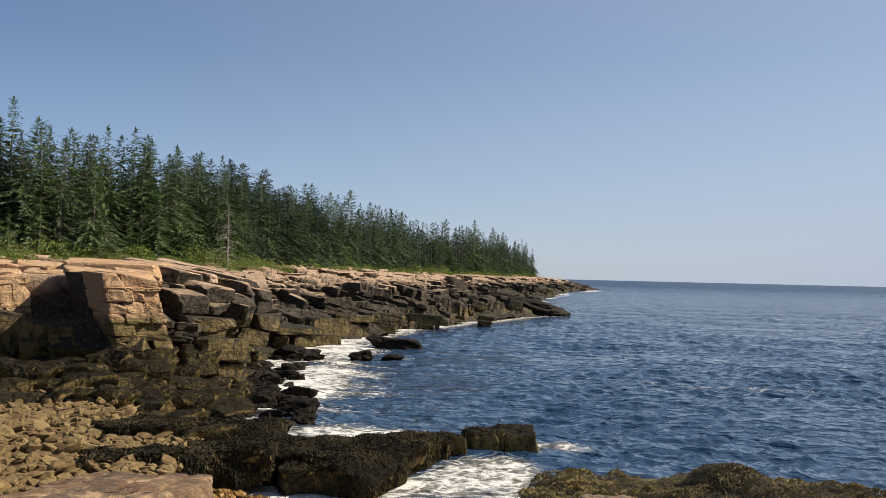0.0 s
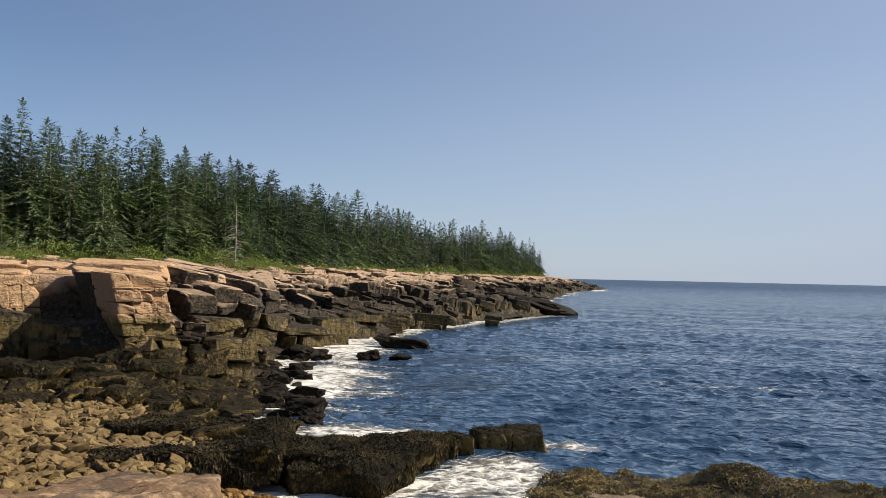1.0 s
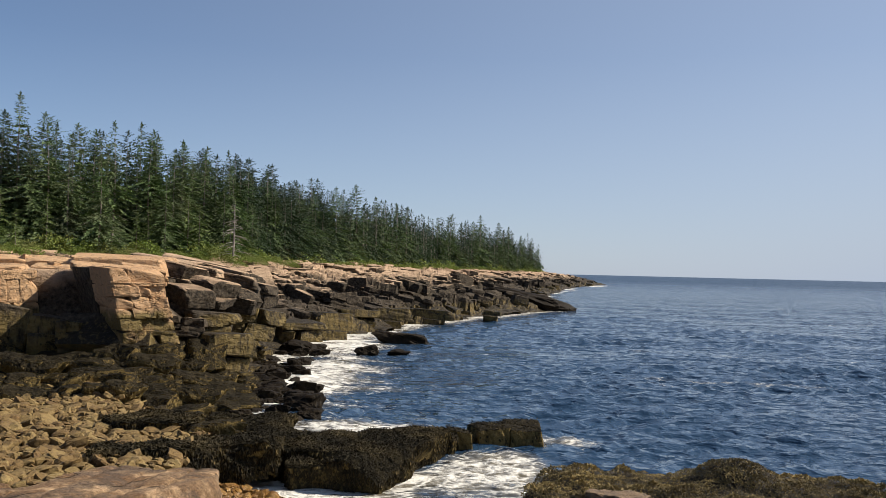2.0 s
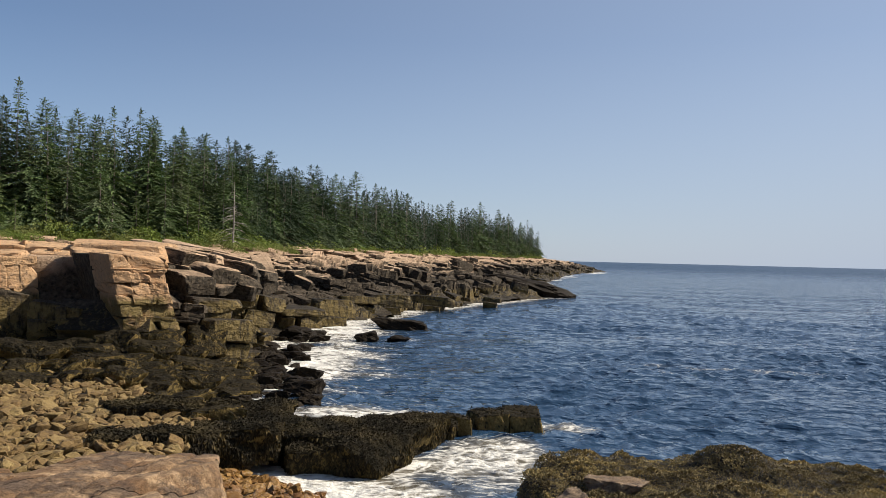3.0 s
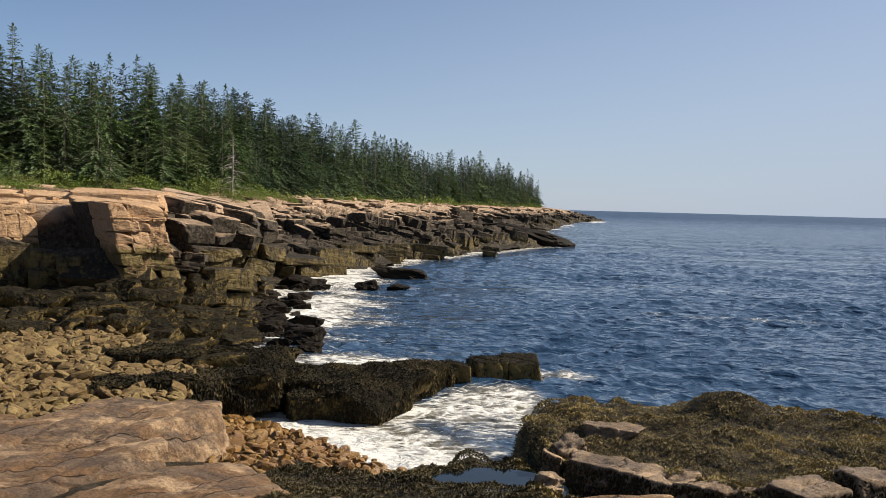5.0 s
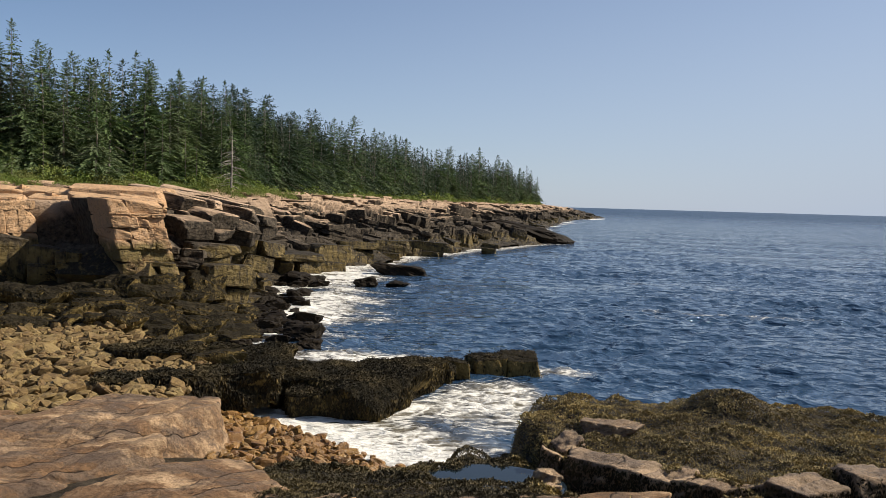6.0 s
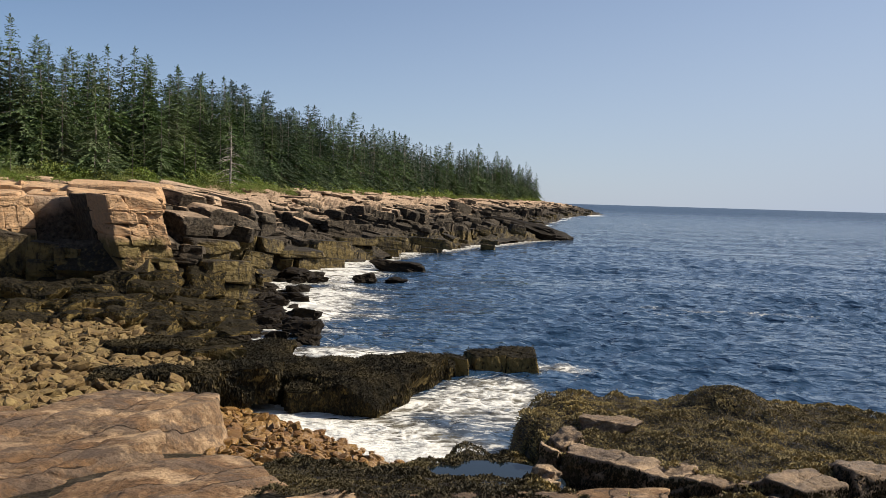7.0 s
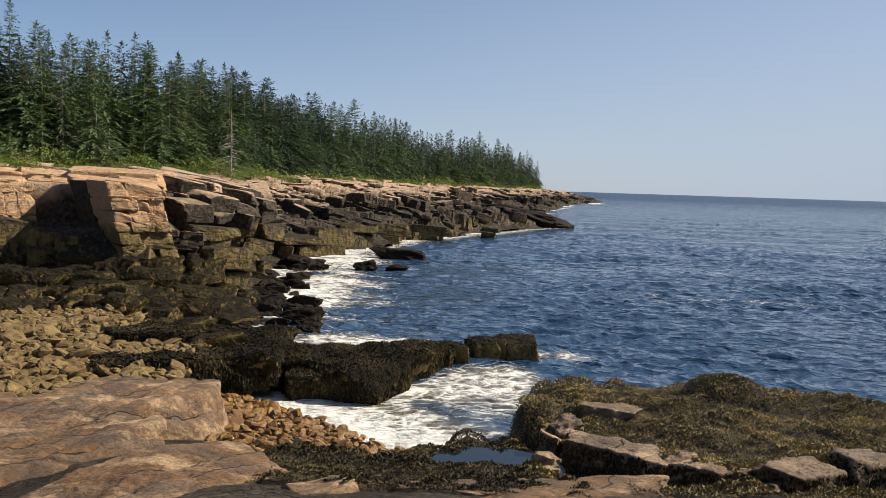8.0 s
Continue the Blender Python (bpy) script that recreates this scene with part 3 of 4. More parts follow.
def stone_stack(x, y, z0, z1, along, length, depth, rows, lean, label, seed, in_shade=False):
    """A cliff buttress of coursed stones; (x, y) is its near corner, along the bearing of its sunlit face, lean the shift of its top."""
    r = random.Random(seed)
    thing = tagged(new("cliff_buttress"), label, "cliff", "granite cliff")
    thing.location = (x, y, z0)
    a = radians(along)
    e, g = Vector((math.cos(a), math.sin(a), 0)), Vector((-math.sin(a), math.cos(a), 0))
    cuts = sorted([0, 1] + [(k + r.uniform(-0.46, 0.46)) / rows for k in range(1, rows)])
    for k in range(rows):
        h0, h1 = cuts[k] * (z1 - z0), cuts[k + 1] * (z1 - z0)
        n = max(1, round(length / r.uniform(0.4, 1.1)))
        marks = [0] + sorted((j + r.uniform(-0.3, 0.3)) / n for j in range(1, n)) + [1]
        mm = max(1, round(depth / 1.8))
        for j in range(n):
            for q in range(mm):
                w = (marks[j + 1] - marks[j]) * length
                mid = (marks[j] + marks[j + 1]) / 2 * length
                hang = lean * (h0 + h1) / 2 / (z1 - z0)
                c = e * (mid + hang) + g * ((q + 0.5) * depth / mm + r.uniform(-0.03, 0.03) + (0.13 if r.random() < 0.13 else 0))
                m = at(c.x, c.y, (h0 + h1) / 2, w / 2 + 0.016, depth / mm / 2 + 0.05, (h1 - h0) / 2 + 0.014, along + r.uniform(-2, 2), r.uniform(-1.5, 1.5), r.uniform(-2.5, 2.5))
                V, F = r.choice(STONES)
                V = V @ np.array(m)[:3, :3].T
                V = V + np.outer(V[:, 2], np.array(e) * lean / (z1 - z0)) + np.array(m)[:3, 3]
                # recess wall and the first buttress's rear stones carry their shade as colour
                part("stone", mesh_of("stone", V, F, M_SHADE if in_shade or (q and seed == 1) else M_CLIFF), thing)
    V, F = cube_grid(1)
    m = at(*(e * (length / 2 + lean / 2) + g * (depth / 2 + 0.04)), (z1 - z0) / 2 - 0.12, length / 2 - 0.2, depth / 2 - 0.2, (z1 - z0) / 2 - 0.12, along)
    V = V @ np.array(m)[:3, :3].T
    part("core", mesh_of("core", V + np.outer(V[:, 2], np.array(e) * lean / (z1 - z0)) + np.array(m)[:3, 3], F, M_SHADE), thing, "dark rock behind the open joints")
    return thing


stone_stack(-12.05, 31.6, 1.0, 4.8, 41, 2.1, 4.2, 10, -0.95, "orange-pink jointed granite buttress with weedy olive foot", 1)
stone_stack(-18.0, 33.3, 1.3, 4.6, 52, 1.7, 3.0, 6, -0.3, "orange granite buttress in cracked courses", 2)
stone_stack(-20.3, 33.4, 1.3, 4.6, 50, 2.0, 3.2, 5, -0.2, "orange granite buttress with dark joints", 3)
stone_stack(-24.0, 33.0, 1.2, 4.6, 48, 3.4, 4.0, 5, -0.2, "weathered pink granite buttress beside the cliff", 4)
stone_stack(-18.2, 37.2, 1.0, 4.3, 8, 5.6, 2.5, 5, 0.0, "dark granite back wall of a cliff recess, shade in its colour", 5, True)

# the first slab is added to keep the sun out of the recess
SLAB_TOPS = [(-14.5, 35.4, 4.6, 1.4, 1.1, 0.27, 35), (-15.4, 39.6, 4.85, 2.1, 1.4, 0.45, 8), (-17.4, 37.0, 4.5, 0.95, 0.8, 0.3, 6), (-18.7, 35.2, 4.5, 0.75, 0.8, 0.3, 15), (-20.2, 35.2, 4.5, 0.7, 0.8, 0.28, 10),
             (-15.6, 36.9, 4.55, 0.85, 0.7, 0.3, 20), (-22.0, 35.6, 4.5, 0.9, 0.8, 0.3, 0), (-18.6, 39.4, 4.8, 1.2, 1.0, 0.34, 12), (-13.9, 37.6, 4.6, 0.9, 0.8, 0.32, 25), (-20.6, 38.8, 4.85, 1.0, 0.9, 0.32, 30)]
for x, y, z, hx, hy, hz, rz in SLAB_TOPS:
    ob = new("granite_slab", rnd.choice(SLABS))
    ob.matrix_world = at(x, y, z, hx, hy, hz, rz, rnd.uniform(3, 8), 8 if y > 38.5 and x > -15 else rnd.uniform(0, 3))
    tagged(ob, "pale pink granite slab on the clifftop", "rock", "clifftop slabs")

# shelving ledges of the shore towards the point
def sheeted(n, seed, layers, split, apart=False):
    """A block of sheeted granite: layers of uneven reach, each parted by upright joints."""
    rng = np.random.default_rng(seed)
    cuts = np.sort(np.concatenate([[-1, 1], -1 + 2 * (np.arange(1, layers) + rng.uniform(-0.3, 0.3, layers - 1)) / layers]))
    items = []
    for k in range(layers):
        z0, z1 = cuts[k], cuts[k + 1]
        x0, x1 = -1 + rng.uniform(0, 0.35), 1 - rng.uniform(0, 0.45)
        m = int(rng.integers(1, split + 1))
        marks = np.concatenate([[x0], np.sort(x0 + (x1 - x0) * (np.arange(1, m) + rng.uniform(-0.3, 0.3, m - 1)) / m), [x1]])
        for j in range(m):
            V, F = rock_shape(n, seed * 31 + k * 7 + j, chops=4, power=40, rough=0.07, freq=1.4, tilt=0.08)
            w, dy = (marks[j + 1] - marks[j]) / 2 + 0.02, rng.uniform(0.7, 1.0)
            items.append((V, F, at((marks[j] + marks[j + 1]) / 2, rng.uniform(-0.25, 0.1), (z0 + z1) / 2 + rng.uniform(-0.06, 0.06), w, dy, (z1 - z0) / 2 + 0.05, rng.uniform(-12, 12), rng.uniform(-3, 3), rng.uniform(-4, 4))))
    vs = [V @ np.array(m)[:3, :3].T + np.array(m)[:3, 3] for V, F, m in items]
    fs = [F + i * len(items[0][0]) for i, (V, F, m) in enumerate(items)]
    if apart:
        return [(V, items[0][1]) for V in vs]
    return np.concatenate(vs), np.concatenate(fs)


for k, (x, y, z, hx, hy, hz, rz, ry) in enumerate([(-13.3, 40.2, 4.55, 1.7, 1.0, 0.30, -12, 7), (-11.3, 39.6, 3.75, 1.2, 0.8, 0.34, -16, 10), (-13.2, 43.4, 4.5, 2.0, 1.0, 0.28, -10, 8), (-10.9, 42.2, 3.3, 1.3, 0.8, 0.36, -14, 10),
                                                   (-11.6, 44.6, 3.9, 1.4, 0.9, 0.34, -12, 9), (-15.5, 46.8, 4.85, 2.2, 1.1, 0.26, -8, 6), (-13.2, 48.2, 4.3, 1.8, 1.0, 0.34, -12, 9), (-11.2, 48.6, 3.4, 1.4, 0.9, 0.36, -10, 10),
                                                   (-15.4, 51.4, 4.8, 2.3, 1.2, 0.28, -8, 7), (-12.8, 52.5, 3.9, 1.6, 1.0, 0.36, -14, 9), (-11.7, 37.9, 3.2, 0.9, 0.8, 0.45, -20, 6)]):
    ob = new("dipping_slab")
    for V, F in sheeted(8, 1500 + k, 2, 1, True):
        part("slab", mesh_of("slab", V, F, M_SHORE), ob)
    ob.matrix_world = at(x, y, z, hx * 1.05, hy * 1.25, hz * 1.75, rz, -3, ry + 1)
    tagged(ob, "long pink granite slab dipping towards the sea", "rock", "dipping slabs")

LEDGE = [[mesh_of("slab", V, F, M_SHORE) for V, F in sheeted(4, 900 + k, 1 + k % 3, 3, True)] for k in range(18)]
FARROCK = [sheeted(3, 950 + k, 1 + k % 2, 1 + k % 3) for k in range(16)]

TINYROCK = [sheeted(2, 970 + k, 1 + k % 2, 2) for k in range(12)]


def coast_blocks():
    r = random.Random(11)
    near, far = [], []
    y = 35.0
    while y < 408:
        L, top = float(brow(y)), float(shore_x(y) - veg_x(y))
        dy = float(np.clip(y / 52, 0.95, 4.2))
        u = r.uniform(-0.2, 0.5)
        while u < top + 0.5:
            big = r.choice((0.3, 0.42, 0.55, 0.75, 1.05, 1.5)) * float(np.interp(y, [35, 70, 130, 230, 260, 400], [0.5, 0.55, 0.75, 0.8, 0.6, 0.6]))
            hx, hy, hz = r.uniform(0.8, 2.3) * big, r.uniform(0.5, 1.2) * big, r.uniform(0.34, 0.8) * big
            if u > L:
                hx, hy, hz = hx * 1.5, hy * 1.3, hz * 0.5
            x, yy = float(shore_x(y)) - u, y + r.uniform(-0.6, 0.6) * dy
            if not (yy < 39.5 and u > 2.2) and r.random() < (0.34 if y < 75 else 0.24):
                z = float(terrain(x, yy))
                m = at(x, yy, max(z, -0.1) + hz * (r.uniform(0.1, 0.9) - 1.0 * min(1, max(0, u / L)) ** 2 if u < L else r.uniform(-0.5, 0.4)), hx, hy, hz, r.gauss(-14, 24), r.gauss(0, 4 if u < L else 2), r.gauss(9, 5) if u < L else r.gauss(3, 2))
                (near if y < 74 else far).append(m)
            u += hx * r.uniform(0.7, 1.25)
        y += dy * r.uniform(0.8, 1.2)
    return near, far


NEAR_BLOCKS, FAR_BLOCKS = coast_blocks()
r0 = random.Random(5)
for m in NEAR_BLOCKS:
    ob = new("granite_block")
    ob.matrix_world = m
    for me in r0.choice(LEDGE):
        part("slab", me, ob)
    tagged(ob, "angular granite block on the shelving shore", "rock", "granite blocks of the shore")
far_rocks = new("shore_rocks", joined("shore_rocks", [(*r0.choice(FARROCK if m.translation.y < 120 else TINYROCK), m) for m in FAR_BLOCKS], M_SHORE))
tagged(far_rocks, "dark and pink granite ledges running out to the point", "rocks", kind="stuff")

# larger single rocks: x, y, z of the middle, half sizes, turn
for x, y, z, hx, hy, hz, rz in [(-9.4, 35.0, 1.35, 1.15, 1.0, 0.8, 35), (-10.2, 43.4, 2.0, 1.6, 1.3, 0.75, 30), (-9.3, 52.2, 1.0, 1.7, 1.4, 0.6, 25),
                                (-8.4, 58.2, 0.9, 1.6, 1.6, 0.9, 30), (-7.5, 67.2, 0.8, 1.6, 1.6, 0.8, 20), (-5.2, 71.5, 0.8, 2.0, 1.6, 0.8, 10),
                                (-1.7, 78.5, 0.6, 2.4, 1.6, 0.65, -8), (4.3, 84.2, 0.45, 1.0, 0.9, 0.55, 5), (-10.6, 36.6, 2.2, 1.2, 1.0, 0.7, 30),
                                (-17.3, 32.7, 2.2, 0.9, 0.6, 0.95, 25), (-15.9, 32.6, 2.0, 0.75, 0.5, 0.8, 35), (-14.6, 32.3, 1.9, 0.6, 0.5, 0.75, 20), (-19.0, 32.6, 2.3, 0.9, 0.6, 0.95, 30)]:
    ob = new("tide_rock")
    for V, F in sheeted(7, rnd.randrange(2000, 2020), 2, 2, True):
        part("slab", mesh_of("slab", V, F, M_TIDE), ob)
    ob.matrix_world = at(x, y, z, hx, hy, hz, rz, rnd.uniform(-3, 3), rnd.uniform(2, 6))
    tagged(ob, "squared granite rock with olive weed at the tide line", "rock", "tide rocks")
SEAROCK = variants("sea_rock", 6, 10, M_SEAROCK, chops=14, power=26, rough=0.3, tilt=0.3, freq=2.2)
for x, y, z, hx, hy, hz, rz, ry in [(10.6, 112, 1.25, 5.6, 1.8, 1.05, -6, 10), (-3.1, 56.3, 0.2, 1.5, 0.65, 0.5, 0, 10), (-4.7, 48.7, 0.12, 0.55, 0.45, 0.35, 10, 0),
                                    (-2.9, 49.2, 0.05, 0.5, 0.35, 0.22, 0, 4), (-5.6, 32.7, 0.12, 0.55, 0.42, 0.36, 20, 5), (-5.2, 29.7, 0.12, 0.5, 0.42, 0.36, -20, 4), (-4.5, 27.3, 0.1, 0.4, 0.32, 0.26, 10, 4),
                                    (-6.7, 32.0, 0.12, 0.36, 0.3, 0.25, 10, 0), (-5.7, 28.2, 0.1, 0.3, 0.28, 0.22, 35, 0), (-7.5, 34.2, 0.12, 0.35, 0.3, 0.24, -15, 0), (-8.6, 48.5, 0.25, 0.95, 0.7, 0.45, 15, 6)]:
    ob = new("sea_rock", rnd.choice(SEAROCK))
    ob.matrix_world = at(x, y, z, hx, hy, hz, rz, 0, ry)
    tagged(ob, "black wet rock standing in the surf", "rock", "rocks in the surf")


r3 = random.Random(61)
for _ in range(70):
    y = r3.uniform(26.5, 52)
    x, h = float(shore_x(y)) + r3.uniform(-0.9, 3.0), r3.uniform(0.15, 0.46)
    ob = new("sea_rock", r3.choice(SEAROCK))
    ob.matrix_world = at(x, y, r3.uniform(-0.02, 0.1), h * r3.uniform(1, 1.6), h, h * r3.uniform(0.6, 0.9), r3.uniform(-60, 60), 0, r3.uniform(-8, 8))
    tagged(ob, "small black wet rock awash in the surf", "rock", "rocks in the surf")


# weed-covered rocks that bound the cove
def weedy_rock(x, y, z, hx, hy, hz, rz, seed, count, rough, chops, material):
    V, F = rock_shape(30, seed, chops=chops, power=44, rough=rough, freq=1.7, tilt=0.08, dims=(hx, hy, hz), beds=0.05, bedding=(0.9, 0.8, 0.5))
    ob = new("weedy_rock", mesh_of("weedy_rock", V, F, material, True))
    ob.matrix_world = pose(x, y, z, 0, 0, rz)
    tagged(ob, "rock draped in dark olive rockweed beside the cove", "rock", "weedy rocks of the cove")
    part("rockweed", weed_cover("rockweed", V, F, count * 4, seed, 0.07, 0.9, 0.45, M_WEED_DARK), ob, "dark brown matted rockweed", "stuff")
    part("rockweed", weed_cover("rockweed", V, F, int(count * 0.6), seed + 1, 0.10, 2.2, -0.3, M_WEED_GOLD, 0.45), ob, "golden-olive hanging rockweed", "stuff")
    # dark weed among the gold also puts the sides' shade into the colour
    part("rockweed", weed_cover("rockweed", V, F, int(count * 1.2), seed + 2, 0.10, 2.2, -0.3, M_WEED_DARK, 0.45), ob, "dark hanging rockweed that also deepens the side shade", "stuff")


for k, (x, y, z, hx, hy, hz, rz, n) in enumerate([(-1.62, 20.8, 0.18, 1.02, 2.05, 0.54, -19, 7500), (0.42, 23.35, 0.14, 0.36, 0.42, 0.44, 5, 60), (1.28, 24.1, 0.02, 0.5, 0.6, 0.54, 10, 110), (2.3, 24.3, 0.02, 0.5, 0.6, 0.55, 8, 60),
                                                  (-3.45, 20.85, 0.24, 1.65, 1.2, 0.5, -10, 5500), (-3.0, 19.3, 0.2, 0.6, 0.4, 0.32, 10, 1200), (0.0, 22.9, 0.1, 0.42, 0.6, 0.46, -15, 700), (-4.9, 19.2, 0.62, 1.1, 0.7, 0.38, 18, 3000), (-6.2, 17.9, 0.8, 1.3, 0.55, 0.30, 24, 3000),
                                                  (-7.2, 20.6, 0.85, 1.1, 0.7, 0.35, 10, 2500), (-5.2, 21.8, 0.6, 1.3, 0.8, 0.4, -5, 2800)]):
    weedy_rock(x, y, z, hx, hy, hz, rz, 40 + k, n, *((0.07, 1, M_WEEDBOULDER) if k in (1, 2, 3) else (0.19 if k == 0 else 0.24, 3 if k == 0 else 6, M_WEEDROCK)))

# weed-covered boulders between the beach and the cliff
KINDS = []
for k in range(6):
    V, F = rock_shape(10, 70 + k, chops=8, power=20, rough=0.32, freq=2.1, tilt=0.25)
    me, cover = mesh_of("weed_boulder", V, F, M_WEEDBOULDER), weed_cover("rockweed", V, F, 520, k, 0.11, 1.0, 0.25, material=M_WEED_DARK)
    KINDS.append((me, cover, weed_cover("rockweed", V, F, 600, k + 50, 0.15, 2.4, -0.5, M_WEED_GOLD, 0.45)))
r1 = random.Random(21)
spots = []
for h, tries in ((0.7, 40), (0.52, 200), (0.40, 500), (0.30, 900), (0.21, 1300)):
    for _ in range(tries):
        x, y = r1.uniform(-21, -5.5), r1.uniform(20.5, 34)
        if x < -8 and y < 24.5 or x > float(shore_x(y)) + 0.8 or len(spots) > 420:
            continue
        if all((x - a) ** 2 + (y - b) ** 2 > (0.95 * (h + c)) ** 2 for a, b, c in spots):
            spots.append((x, y, h))
for x, y, h in spots:
    me, cover, fringe = r1.choice(KINDS)
    ob = new("weed_boulder", me)
    hz = h * r1.uniform(0.5, 0.85)
    ob.matrix_world = at(x, y, float(terrain(x, y)) + hz * 0.3, h * r1.uniform(0.9, 1.5), h * r1.uniform(0.8, 1.2), hz, r1.uniform(-40, 40), r1.uniform(-8, 8), r1.uniform(-4, 12))
    tagged(ob, "dark boulder covered in wet rockweed", "boulder", "weed boulders below the cliff")
    part("rockweed", cover, ob, "", "stuff")
    part("rockweed", fringe, ob, "golden hanging rockweed", "stuff")


# big boulders in the foreground
def boulder(x, y, z, hx, hy, hz, rz, rx, ry, seed, label, material, n=46, beds=0.06, chops=8, rough=0.09, power=46, planes=(), freq=1.5, weed=0, bedding=(-0.97, 1.2, 1.6)):
    V, F = rock_shape(n, seed, chops=chops, power=power, rough=rough, freq=freq, tilt=0.16, dims=(hx, hy, hz), beds=beds, bedding=bedding, planes=planes)
    ob = new("boulder", mesh_of("boulder", V, F, material, True))
    ob.matrix_world = pose(x, y, z, rx, ry, rz)
    # dark weed on the steep sides, partly standing in for their shade
    if weed:
        part("rockweed", weed_cover("rockweed", V, F, weed, seed, 0.055, 1.6, -0.3, M_WEED_DARK, 0.4), ob, "dark hanging rockweed that also deepens the side shade", "stuff")
    return tagged(ob, label, "boulder", "foreground boulders")


boulder(-5.2, 12.95, 0.74, 1.85, 1.4, 0.70, 0, 3, 5, 501, "large pink granite boulder with dark bedding cracks", M_BOULDER, n=72, beds=0.09, chops=3, rough=0.12, bedding=(1.25, -0.45, 0.75), planes=((0.91, -0.41, 0.28, 0.55), (-0.2, -0.15, 1.0, 0.92), (1.0, 0.1, 0.12, 0.86)))
boulder(-3.3, 9.2, 0.9, 1.7, 1.35, 0.52, 42, 0, -9, 502, "rough tan granite boulder on the ledge", M_BOULDER, n=64, beds=0.02, chops=3, rough=0.13, freq=2.2, planes=((0.62, -0.6, 0.75, 1.0), (0.8, 0.0, 0.75, 1.12), (-0.3, -0.1, 0.95, 0.95)))
boulder(-5.15, 10.9, 0.92, 1.45, 0.72, 0.46, 38, 0, 3, 503, "low pink granite boulder wedged between larger ones", M_BOULDER, n=48, chops=4, rough=0.11, bedding=(0.6, -0.6, 1.8), planes=((0.3, -0.8, 0.5, 0.8),))
boulder(-7.2, 12.6, 1.05, 0.6, 0.7, 0.4, 15, 0, 0, 504, "small dark granite boulder above the cobbles", M_BOULDER)
boulder(0.7, 9.1, 1.16, 2.0, 0.75, 0.35, 2, -4, 2, 505, "flat grey-pink granite rock at the pool's edge", M_BOULDER, n=48)
boulder(-1.35, 9.3, 1.3, 0.4, 0.4, 0.28, 20, 0, 0, 506, "small grey granite rock among weed", M_BOULDER)
# broken granite edge of the weedy ledge, and stones that show through the weed
for k, (x, y, z, hx, hy, hz, rz) in enumerate([(2.58, 12.5, 0.86, 0.69, 0.24, 0.3, -28.6), (3.47, 12.0, 0.84, 0.29, 0.28, 0.28, -27), (4.0, 11.7, 0.82, 0.31, 0.27, 0.28, -31),
                                               (5.25, 11.72, 0.86, 0.58, 0.34, 0.32, 24), (6.35, 12.25, 0.88, 0.56, 0.36, 0.33, 29), (4.72, 11.45, 0.78, 0.2, 0.22, 0.24, 40),
                                               (1.74, 12.98, 0.86, 0.17, 0.2, 0.26, -10), (2.08, 13.35, 0.95, 0.22, 0.22, 0.24, 15), (2.95, 14.5, 1.09, 0.44, 0.3, 0.14, -15), (1.42, 11.85, 0.84, 0.24, 0.15, 0.14, 20), (1.6, 12.3, 0.86, 0.2, 0.16, 0.15, -25)]):
    boulder(x, y, z, hx, hy, hz, rz, 0, 3, 520 + k, "squared pink granite stone half buried in rockweed", M_LEDGESTONE, n=22, beds=0.03, power=60, chops=3, rough=0.09, freq=4.0, weed=int(4200 * hx) if k < 8 else 0)


